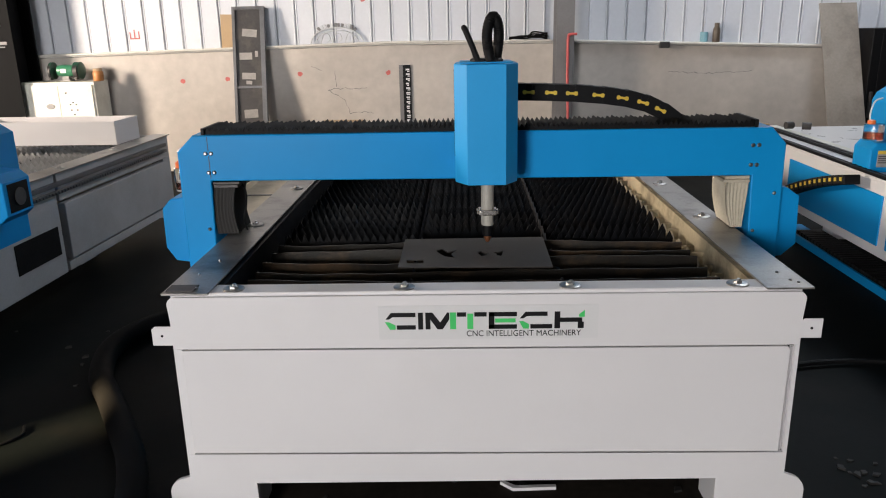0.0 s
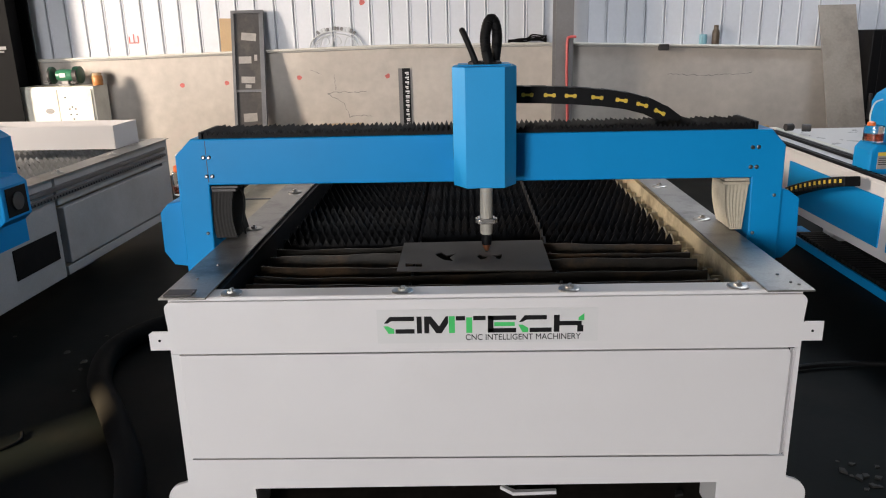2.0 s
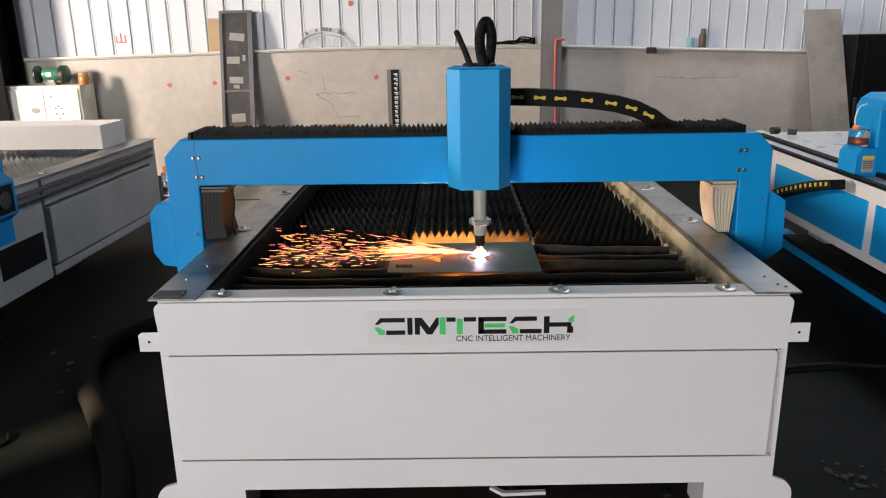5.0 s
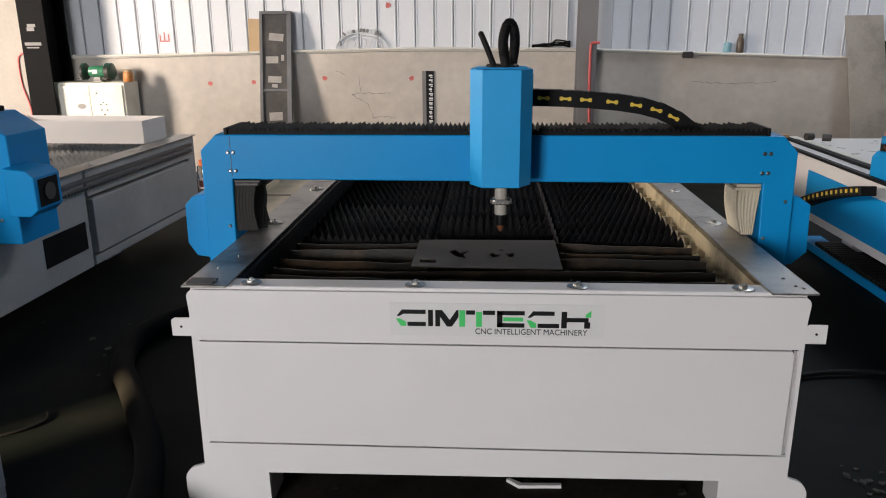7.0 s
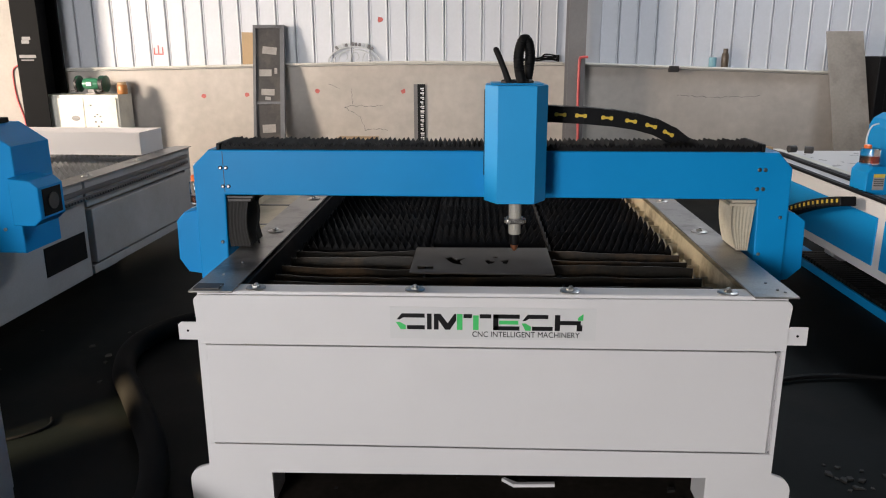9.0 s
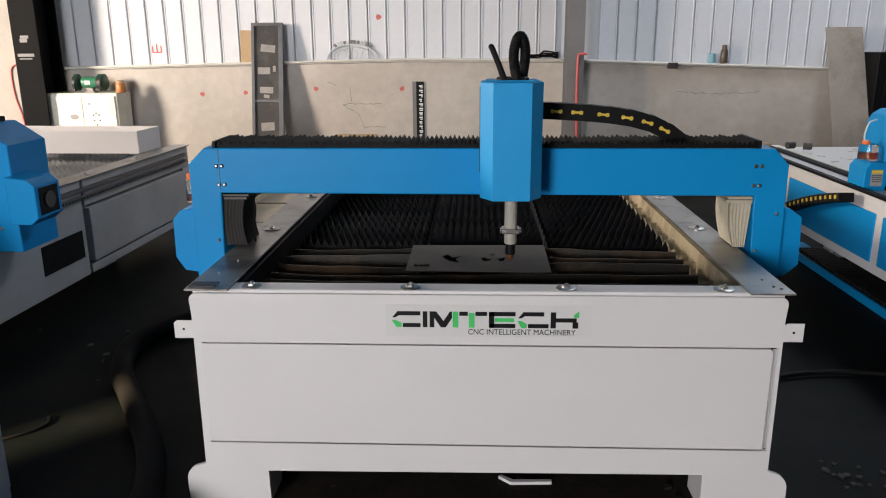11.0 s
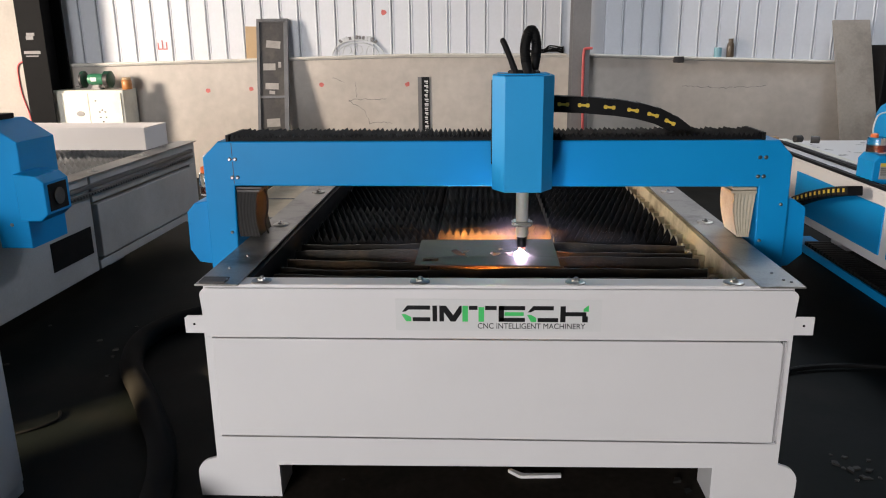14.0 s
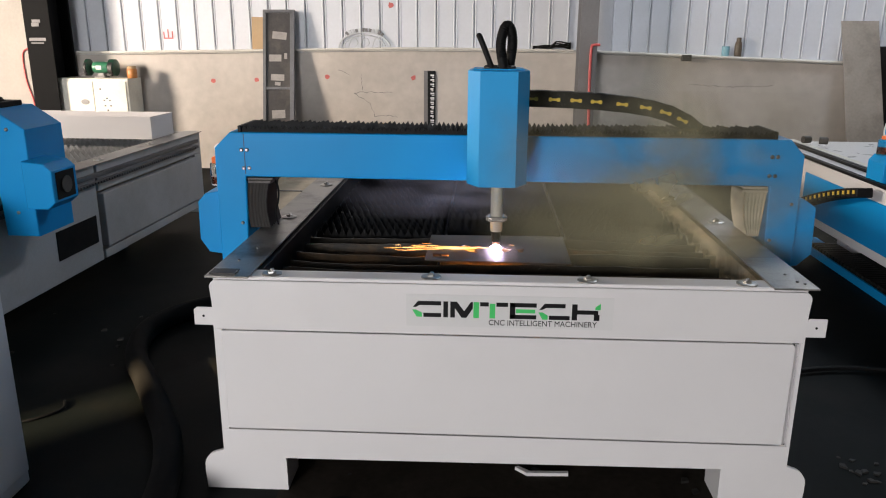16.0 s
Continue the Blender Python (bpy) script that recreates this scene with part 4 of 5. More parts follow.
def left_gantry():
    g = thing("gantry", LX @ Matrix.Translation((0.074, 1.02, 0.04)), "blue gantry with an angular motor box on the neighbouring table", "gantry", "gantries")
    bm = bmesh.new()
    prism(bm, [(-1.03, 0.52), (-1.03, 1.0), (-0.95, 1.085), (0.90, 1.085), (1.03, 1.0), (1.03, 0.52), (0.88, 0.52), (0.86, 0.92), (-0.86, 0.92), (-0.88, 0.52)], "y", 0.0, 0.285, bevel=0.006)
    part("bridge_cover", bm, BLUE, g, "blue folded steel bridge cover")
    bm = bmesh.new()
    tube(bm, [(0.42, 0.12, 1.08), (0.55, 0.12, 1.17), (0.72, 0.12, 1.17), (0.86, 0.12, 1.085)], 0.035, 10, 0.05, 0.012)
    part("cable_chain", bm, BLACK, g, "black cable chain")
    part("bellows", boxes((-0.9, 0.9, 0.03, 0.21, 1.086, 1.11), bevel=0.004), BLACK, g)
    bm = bmesh.new()
    prism(bm, [(1.031, 0.66), (1.031, 0.87), (1.13, 0.86), (1.165, 0.83), (1.165, 0.69), (1.13, 0.66)], "y", -0.06, 0.13, bevel=0.006)
    mc = part("motor_cover", bm, BLUE, g, "blue motor box with a dark open end")
    part("fan_opening", boxes((1.1655, 1.168, -0.035, 0.105, 0.70, 0.82), bevel=0.001), BLACK, mc, "black fan opening")
    bm = bmesh.new()
    turned(bm, [(0.012, 0), (0.03, 0.004), (0.038, 0.004), (0.038, 0.007)], Matrix.Translation((1.168, 0.035, 0.76)) @ Matrix.Rotation(radians(90), 4, "Y"), 16)
    part("fan_guard", bm, DARK, mc)
    for z in (0.63, 1.0):
        for y in (-0.001,):
            bm = bmesh.new()
            turned(bm, [(0.008, 0), (0.008, 0.004), (0.004, 0.006)], Matrix.Translation((0.95, y, z)) @ Matrix.Rotation(radians(90), 4, "X"), 10)
            part("bolt", bm, BOLT, g)
    return g


left_gantry()
# dark cable opening in its side, as an inset box
bm = boxes((0.8915, 0.895, 1.47, 1.86, 0.30, 0.455))
part("cable_opening", bm, BLACK, left_table, "black rectangular cable opening")
bin_ = thing("white_tray", pose(-2.375, 2.92, 0.742, 0, 0, -2), "long white sheet-metal tray resting on the slat table", "tray")
bm = bmesh.new()
prism(bm, [(-1.0, 0.0), (0.03, 0.0), (0.03, 0.152), (-1.0, 0.152)], "y", 0.0, 0.006)
part("front_side", bm, WHITE, bin_)
part("back_side", boxes((-1.0, 0.03, 0.334, 0.34, 0.0, 0.152)), WHITE, bin_)
part("end_side", boxes((0.031, 0.037, 0.0, 0.34, 0.0, 0.152)), WHITE, bin_)
part("end_side", boxes((-1.007, -1.001, 0.0, 0.34, 0.0, 0.152)), WHITE, bin_)
part("base", boxes((-1.0, 0.03, 0.007, 0.333, 0.0, 0.006)), WHITE, bin_)


# ---- right machine ----
def right_machine():
    t = thing("plasma_cutting_table", Matrix(), "white cutting table with blue side panels and black guide rails", "cutting table", "cutting tables")
    part("body", boxes((1.870, 3.60, 0.50, 3.40, 0.375, 0.72), bevel=0.006), WHITE, t, "white steel table body")
    part("top_edge", boxes((1.862, 2.085, 0.50, 3.40, 0.7205, 0.735), bevel=0.003), WHITE, t)
    part("bed_rim", boxes((2.086, 2.15, 0.50, 3.40, 0.7205, 0.7345), bevel=0.003), LOCKER, t, "cream inner rim")
    part("bed_sheet", boxes((2.151, 3.45, 0.60, 3.30, 0.7205, 0.733), bevel=0.002), VINYL, t, "pale plain bed sheet")
    for x, w in ((1.864, 0.030), (2.000, 0.034)):
        bm = boxes((x, x + w, 0.52, 3.2, 0.7355, 0.752), bevel=0.002)
        for i in range(56):
            box(bm, x + 0.009, x + w - 0.009, 0.54 + i * 0.048, 0.55 + i * 0.048, 0.7525, 0.755)
        part("guide_rail", bm, BLACKP, t, "black linear guide rail")
    part("rack", boxes((2.062, 2.074, 0.52, 3.2, 0.7355, 0.744), bevel=0.001), GREYFR, t, "thin grey toothed rack")
    part("side_panel", boxes((1.8625, 1.8695, 1.43, 2.455, 0.425, 0.662), bevel=0.003), BLUE, t, "blue side panel")
    part("side_panel", boxes((1.8625, 1.8695, 0.56, 1.36, 0.425, 0.662), bevel=0.003), BLUE, t, "blue side panel")
    # tray along the floor with cable chain links
    tray = part("chain_tray", boxes((2.20, 2.40, 0.5, 3.4, 0.0, 0.012), (2.185, 2.1995, 0.5, 3.4, 0.0, 0.05)), BLUE, t, "blue cable chain tray")
    for i in range(48):
        y = 0.9 + i * 0.045
        part("chain_link", boxes((2.215, 2.385, y, y + 0.036, 0.0125, 0.065), bevel=0.004), BLACKP, tray)
    for y in (0.7, 3.1):
        part("foot", boxes((2.45, 2.60, y - 0.08, y + 0.08, 0.0, 0.375), bevel=0.006), WHITE, t)
        part("foot", boxes((3.3, 3.45, y - 0.08, y + 0.08, 0.0, 0.375), bevel=0.006), WHITE, t)
    return t


def right_gantry():
    g = thing("gantry", pose(1.912, 1.61, 0.075), "blue gantry with an oil cup and a warning label", "gantry", "gantries")
    bm = bmesh.new()
    prism(bm, [(0.088, 0.50), (0.080, 0.98), (0.10, 1.02), (0.14, 1.045), (1.6, 1.045), (1.6, 0.90), (0.26, 0.90), (0.24, 0.66), (0.19, 0.50)], "y", 0.05, 0.28, bevel=0.006)
    part("bridge_cover", bm, BLUE, g, "blue folded steel bridge cover")
    bm = bmesh.new()
    prism(bm, [(-0.025, 0.62), (-0.025, 0.77), (0.0, 0.80), (0.075, 0.80), (0.085, 0.77), (0.085, 0.605), (0.0, 0.605)], "y", 0.02, 0.185, bevel=0.006)
    mc = part("motor_cover", bm, BLUE, g, "blue faceted motor cover")
    lab = part("warning_label", boxes((0.008, 0.062, 0.017, 0.0195, 0.685, 0.765)), TAPE, mc, "grey label with a yellow warning band")
    part("warning_band", boxes((0.008, 0.062, 0.0155, 0.0168, 0.748, 0.765)), YELLOW, lab)
    for i in range(4):
        part("label_line", boxes((0.012, 0.058, 0.0155, 0.0168, 0.735 - i * 0.010, 0.739 - i * 0.010)), DARK, lab)
    bm = bmesh.new()
    turned(bm, [(0.044, 0.801), (0.046, 0.806), (0.046, 0.875), (0.042, 0.88)], Matrix.Translation((0.028, 0.12, 0)), 20)
    cup = part("oil_cup", bm, GLASS, g, "clear plastic oil cup", True)
    bm = bmesh.new()
    turned(bm, [(0.042, 0.808), (0.042, 0.842)], Matrix.Translation((0.028, 0.12, 0)), 20)
    part("oil", bm, OIL, cup, "dark amber oil", True)
    bm = bmesh.new()
    turned(bm, [(0.018, 0.8805), (0.018, 0.895), (0.010, 0.90)], Matrix.Translation((0.012, 0.12, 0)), 16)
    part("cap", bm, ORANGE, cup, "orange plastic cap", True)
    bm = bmesh.new()
    tube(bm, [(0.006, 0.12, 0.885), (0.0, 0.12, 0.93), (0.02, 0.13, 0.985), (0.06, 0.14, 1.0)], 0.004, 8)
    part("oil_hose", bm, VINYL, cup)
    part("yellow_tag", boxes((0.10, 0.17, 0.042, 0.0485, 0.975, 1.005), bevel=0.002), YELLOW, g, "yellow cable tag")
    # short chain beside the table's edge, arched down to its tray
    for i in range(15):
        u = i / 14
        y, z = 1.595 + 0.052 * i, 0.709 - 0.150 * u - 0.075 * u * u
        bm = boxes((1.745, 1.825, -0.0265, 0.0265, -0.024, 0.024), bevel=0.005)
        bm.transform(pose(-1.912, y - 1.61, z - 0.075, -math.degrees(math.atan2(0.150 + 0.15 * u, 0.73))))
        ln = part("chain_link", bm, BLACKP, g, "black cable chain link")
        bm = boxes((1.7415, 1.7445, -0.009, 0.009, -0.006, 0.012))
        bm.transform(pose(-1.912, y - 1.61, z - 0.075, -math.degrees(math.atan2(0.150 + 0.15 * u, 0.73))))
        part("link_tab", bm, YELLOW, ln)
    return g


right_machine()
right_gantry()
bm = bmesh.new()
turned(bm, [(0.024, 0), (0.024, 0.05), (0.02, 0.055)], pose(0, 0, 0, 0, 90, 0), 12)
solid("spare_roller", bm, DARK, "small dark roller lying on the table edge", "roller", "rollers on the table edge", m=pose(2.07, 3.06, 0.776, 0, 0, 10), smooth=True)
bm = bmesh.new()
turned(bm, [(0.024, 0), (0.024, 0.05), (0.02, 0.055)], pose(0, 0, 0, 0, 90, 0), 12)
solid("spare_roller", bm, DARK, "small dark roller lying on the table edge", "roller", "rollers on the table edge", m=pose(2.16, 3.02, 0.776, 0, 0, -20), smooth=True)
solid("wood_block", boxes((1.95, 2.03, 3.22, 3.28, 0.736, 0.768), bevel=0.003), CARD, "small wooden block on the table edge", "wood block")


# ---- against the rear wall ----
def leaning_panel():
    p = thing("leaning_panel", pose(-2.386, 5.632, 0.0, -11.2, 0.0, 0), "dark steel frame panel with paper labels leaning on the wall", "metal panel")
    w, h = 0.330, 1.71
    bm = boxes((0, w, 0, 0.04, 0, 0.03), (0, w, 0, 0.04, h - 0.03, h), (0, 0.03, 0, 0.04, 0.031, h - 0.031), (w - 0.045, w, 0, 0.04, 0.031, h - 0.031), (0.031, w - 0.046, 0, 0.04, 0.895, 0.92))
    part("frame", bm, GREYFR, p, "grey steel frame")
    part("sheet", boxes((0.031, w - 0.046, 0.022, 0.03, 0.031, h - 0.031)), DARK, p, "dark steel sheet")
    for x, z, ww, hh, a in ((0.12, 1.45, 0.15, 0.075, 6), (0.075, 1.22, 0.13, 0.07, 0), (0.10, 1.02, 0.14, 0.065, 2), (0.11, 0.64, 0.14, 0.085, -3), (0.185, 1.24, 0.03, 0.06, 0), (0.10, 0.955, 0.06, 0.035, 5)):
        bm = boxes((-ww / 2, ww / 2, 0.0195, 0.0212, -hh / 2, hh / 2))
        bm.transform(pose(x + 0.05, 0, z, 0, a, 0))
        part("paper_label", bm, TAPE, p, "torn grey paper label")
    return p


leaning_panel()
solid("cardboard_strip", boxes((-0.06, 0.06, 0.0, 0.006, 0.0, 0.335)), CARD, "brown cardboard strip behind the leaning panel", "cardboard", m=pose(-2.485, 6.045, ledge_top(-2.485) + 0.001, -2, 1.5, 0))


def number_banner():
    b = thing("number_banner", pose(-0.712, 5.985, 0.40), "black strip with a column of white marks on the wall", "banner")
    part("strip", boxes((0.040, 0.122, 0.0, 0.010, 0.0, 0.67)), BLACKP, b)
    part("edge_strip", boxes((0.0, 0.039, 0.0, 0.012, 0.0, 0.67)), COLM, b, "grey edge of the strip")
    rr = random.Random(5)
    for i in range(13):
        z, w = 0.628 - i * 0.047, rr.uniform(0.030, 0.042)
        part("white_mark", boxes((0.070, 0.070 + w, -0.0035, -0.001, z - 0.012, z + 0.004)), VINYL, b)
        part("white_mark", boxes((0.070 + rr.uniform(0.0, 0.02), 0.070 + w, -0.0035, -0.001, z - 0.027, z - 0.018)), VINYL, b)
    return b


number_banner()


def red_mark(x, z, y=5.9985, s=0.03):
    bm = bmesh.new()
    rr = random.Random(int(x * 100))
    pts = [(s * rr.uniform(0.6, 1.1) * math.cos(k * 0.7), s * rr.uniform(0.6, 1.1) * math.sin(k * 0.7)) for k in range(9)]
    prism(bm, pts, "y", -0.0008, 0.0)
    solid("red_mark", bm, REDM, "red spray-painted dot on the wall", "paint mark", "red wall dots", m=pose(x, y, z))


for x, z in ((-2.977, 0.951), (-1.741, 1.001), (-0.822, 0.994), (-2.504, 0.963)):
    red_mark(x, z)
red_mark(-1.062, 1.728, 6.0665, 0.035)
sym = thing("red_symbol", pose(-3.452, 6.0665, 1.378), "red spray-painted three-pronged sign on the cladding", "paint mark")
for r in ((-0.052, 0.052, 0.0, 0.012), (-0.052, -0.040, 0.0125, 0.072), (-0.006, 0.006, 0.0125, 0.098), (0.040, 0.052, 0.0125, 0.078)):
    part("stroke", boxes((r[0], r[1], -0.001, 0.0, r[2], r[3])), REDM, sym)


def wire_arch():
    """Half-round wire sign with small uprights on the ledge."""
    a = thing("wire_arch", pose(-1.345, 6.05, ledge_top(-1.345)), "grey wire arch ornament on the ledge", "wire ornament")
    for r, h, w, name in ((0.275, 0.165, 0.0085, "outer_hoop"), (0.225, 0.135, 0.006, "inner_hoop")):
        bm = bmesh.new()
        tube(bm, [(r * math.cos(radians(t)), 0, h * math.sin(radians(t))) for t in range(0, 181, 12)], w, 6)
        part(name, bm, WIRE, a)
    # a crest of small worn shapes along the top of the hoop
    rr = random.Random(8)
    for t in range(50, 131, 7):
        c, s = math.cos(radians(t)), math.sin(radians(t))
        bm = boxes((-0.013, 0.013, -0.006, 0.006, -0.004, 0.036 + rr.uniform(-0.008, 0.008)), bevel=0.003)
        bm.transform(pose(0.28 * c, 0, 0.175 * s, 0, 90 - t + rr.uniform(-12, 12), 0))
        part("crest_piece", bm, COLM if rr.random() < 0.4 else WIRE, a)
    for dx in (-0.12, 0.0, 0.13):
        bm = bmesh.new()
        tube(bm, [(dx - 0.05, 0, 0.0), (dx - 0.02, 0, 0.09), (dx + 0.03, 0, 0.10), (dx + 0.05, 0, 0.05), (dx + 0.02, 0, 0.02)], 0.005, 6)
        part("scroll", bm, WIRE, a)


wire_arch()
# ledge conduit and odds and ends
bm = bmesh.new()
tube(bm, [(x, 5.955, ledge_top(x) - 0.002) for x in (-4.42, -3.2, -2.0, -0.8, 0.0, 0.84)], 0.012, 8)
solid("conduit", bm, PIPE, "thin white conduit along the wall ledge", "conduit")
bm = bmesh.new()
tube(bm, [(x, 5.953, ledge_top(x) - 0.004) for x in (1.06, 1.8, 2.6, 3.6, 4.6, 6.0)], 0.014, 8)
solid("conduit", bm, PIPE, "thin white conduit along the wall ledge", "conduit")
bm = bmesh.new()
for i in range(7):
    rr = random.Random(i)
    tube(bm, [(0.42, 6.0, 1.298 + 0.004 * i), (0.50 + 0.02 * i, 6.0 + rr.uniform(-0.02, 0.03), 1.305 + rr.uniform(0, 0.03)), (0.67, 6.0 + rr.uniform(-0.02, 0.03), 1.315 + rr.uniform(0, 0.06)), (0.81, 6.0, 1.30 + 0.01 * i)], 0.008, 6)
solid("cable_bundle", bm, BLACK, "tangled dark cable bundle on the ledge", "cable bundle")
solid("junction_box", boxes((1.93, 2.03, 5.92, 5.968, 1.19, 1.252), bevel=0.006), DARK, "small dark junction box on the ledge", "junction box")
bm = bmesh.new()
turned(bm, [(0.036, 0), (0.038, 0.005), (0.038, 0.10), (0.034, 0.105)], Matrix(), 18)
solid("tin_can", bm, mat("pale_blue_tin", (0.22, 0.42, 0.50), 0.4, vary=0.1, scale=20, fine=90), "pale blue tin can on the ledge", "can", m=pose(2.395, 6.03, ledge_top(2.395)), smooth=True)
bm = bmesh.new()
turned(bm, [(0.034, 0), (0.037, 0.01), (0.037, 0.11), (0.032, 0.145), (0.024, 0.155), (0.024, 0.19), (0.021, 0.196)], Matrix(), 18)
solid("bottle", bm, mat("brown_bottle_plastic", (0.09, 0.065, 0.045), 0.3, vary=0.2, scale=30, fine=90), "dark brown bottle on the ledge", "bottle", m=pose(2.52, 6.03, ledge_top(2.52)), smooth=True)
# red pipe on the column
bm = bmesh.new()
tube(bm, [(1.06, 5.662, 1.347), (1.00, 5.662, 1.345), (0.976, 5.662, 1.315), (0.974, 5.662, 1.12), (0.978, 5.662, 0.85), (0.990, 5.662, 0.55), (0.990, 5.662, 0.0)], 0.013, 8)
solid("red_pipe", bm, PINK, "thin red painted pipe on the grey column", "pipe")
solid("steel_plate", boxes((0, 0.365, 0, 0.014, 0, 1.725), bevel=0.003), PLATEM, "tall brown steel plate leaning against the wall", "metal plate", m=pose(3.480, 5.28, 0.0, -22.8, 0, 0))
spk = thing("black_cabinet", pose(3.87, 5.60, 0.0), "tall black cabinet standing at the wall", "cabinet")
part("body", boxes((0, 0.45, 0.0, 0.33, 0.0, 1.345), bevel=0.01), BLACKP, spk)
part("handle", boxes((0.03, 0.06, -0.03, -0.001, 0.5, 0.75), bevel=0.006), DARK, spk)
part("door", boxes((0.09, 0.43, -0.012, -0.001, 0.05, 1.295), bevel=0.003), BLACKP, spk)
solid("wood_plank", boxes((-1.50, -1.08, 5.72, 5.86, 0.0, 0.535), bevel=0.004), CARD, "short brown wooden board stack at the wall", "board")


def locker():
    c = thing("metal_cupboard", pose(-4.505, 5.63, 0.0), "cream two-door metal cupboard against the wall", "cupboard")
    part("carcass", boxes((0, 0.755, 0.012, 0.33, 0.0, 0.983), bevel=0.004), LOCKER, c, "cream painted steel carcass")
    for x0, x1 in ((0.022, 0.385), (0.391, 0.735)):
        d = part("door", boxes((x0, x1, -0.004, 0.0115, 0.05, 0.955), bevel=0.003), LOCKER, c)
        if x0 < 0.2:
            bm = bmesh.new()
            turned(bm, [(0.040, 0), (0.046, 0.004), (0.034, 0.006)], Matrix.Translation((0.292, -0.0045, 0.745)) @ Matrix.Rotation(radians(90), 4, "X") @ Matrix.Diagonal((1, 0.6, 1, 1)), 18)
            part("handle", bm, TAPE, d, "oval recessed handle")
    for x, z in ((0.485, 0.755), (0.545, 0.755), (0.49, 0.70), (0.55, 0.70), (0.515, 0.775), (0.515, 0.655), (0.455, 0.87)):
        part("stain_spot", boxes((x, x + 0.018, -0.0058, -0.0045, z, z + 0.014)), DARK, c)
    return c


locker()


def grinder():
    g = thing("bench_grinder", pose(-4.08, 5.78, 0.984), "green bench grinder on the cream cupboard", "bench grinder")
    bm = boxes((-0.055, 0.055, -0.05, 0.05, 0.0, 0.016), (-0.035, 0.035, -0.035, 0.035, 0.0165, 0.05), bevel=0.005)
    part("base", bm, TAPE, g, "pale cast base")
    bm = bmesh.new()
    turned(bm, [(0.03, -0.085), (0.052, -0.078), (0.058, -0.04), (0.058, 0.04), (0.052, 0.078), (0.03, 0.085)], Matrix.Translation((0, 0, 0.104)) @ Matrix.Rotation(radians(90), 4, "Y"), 20)
    part("motor", bm, GREENL, g, "light green enamelled motor", True)
    part("name_plate", boxes((-0.03, 0.025, -0.064, -0.0585, 0.085, 0.125)), VINYL, g)
    for x, w, m in ((-0.135, 0.020, GREEN), (0.130, 0.034, GREEN)):
        bm = bmesh.new()
        turned(bm, [(0.02, -w - 0.004), (0.078, -w), (0.086, -w + 0.006), (0.086, w - 0.006), (0.078, w), (0.02, w + 0.004)], Matrix.Translation((x, 0, 0.104)) @ Matrix.Rotation(radians(90), 4, "Y"), 20)
        part("wheel_guard", bm, m, g, "dark green wheel guard", True)
        bm = bmesh.new()
        turned(bm, [(0.012, -w * 0.6), (0.072, -w * 0.6), (0.072, w * 0.6), (0.012, w * 0.6)], Matrix.Translation((x, -0.03, 0.098)) @ Matrix.Rotation(radians(90), 4, "Y"), 16)
        part("wheel", bm, DARK, g, "", True)
        part("tool_rest", boxes((x - 0.03, x + 0.03, -0.125, -0.088, 0.036, 0.044), (x - 0.006, x + 0.006, -0.088, -0.03, 0.02, 0.040)), DARK, g)
    return g


grinder()
jar = thing("jar", pose(-3.75, 5.76, 0.984), "orange-brown jar with a dark lid on the cupboard", "jar")
bm = bmesh.new()
turned(bm, [(0.048, 0), (0.052, 0.008), (0.052, 0.085), (0.044, 0.097)], Matrix(), 18)
part("body", bm, mat("amber_jar", (0.42, 0.17, 0.05), 0.3, vary=0.15, scale=30, fine=90), jar, "", True)
bm = bmesh.new()
turned(bm, [(0.044, 0.0975), (0.044, 0.118), (0.038, 0.122)], Matrix(), 18)
part("lid", bm, CARD, jar, "", True)
# writing on the black column, a pink cable and a pale wall sheet beside it
bar = thing("column_sign", pose(-4.585, 5.5475, 1.31), "grey lettering strip on the black column", "sign")
for i, (x, z, w, h) in enumerate(((-0.048, 0.185, 0.075, 0.035), (-0.040, 0.222, 0.085, 0.03), (-0.09, 0.045, 0.17, 0.03), (-0.075, 0.018, 0.13, 0.012))):
    part("plain_bar", boxes((x, x + w, -0.003, 0.0, z, z + h)), COLM, bar)
bm = bmesh.new()
tube(bm, [(-4.72, 5.59, 1.285), (-4.78, 5.59, 1.25), (-4.80, 5.59, 1.17), (-4.79, 5.59, 0.95), (-4.74, 5.59, 0.72), (-4.73, 5.58, 0.4), (-4.76, 5.585, 0.0)], 0.008, 8)
solid("pink_cable", bm, PINK, "thin pink cable hanging beside the black column", "cable")


# ---- arc, sparks and smoke ----
bm = bmesh.new()
bmesh.ops.create_icosphere(bm, subdivisions=3, radius=0.019, matrix=Matrix.Diagonal((1.0, 1.0, 0.55, 1)))
arc = solid("plasma_arc", bm, ARC, "blinding white-blue plasma arc under the nozzle", "plasma arc", kind="stuff")


def streak(bm, points, w):
    """A thin tapering thread of light along points."""
    d = (points[-1] - points[0]).normalized()
    side = d.cross(Vector((0, 0, 1))).normalized() * w
    up = side.cross(d).normalized() * w
    tip0, tip1 = bm.verts.new(points[0]), bm.verts.new(points[-1])
    rings = [[bm.verts.new(c + v) for v in (side, up, -side, -up)] for c in points[1:-1]]
    for k in range(4):
        bm.faces.new((tip0, rings[0][k], rings[0][(k + 1) % 4]))
        bm.faces.new((tip1, rings[-1][(k + 1) % 4], rings[-1][k]))
        for p, q in zip(rings, rings[1:]):
            bm.faces.new((p[k], p[(k + 1) % 4], q[(k + 1) % 4], q[k]))


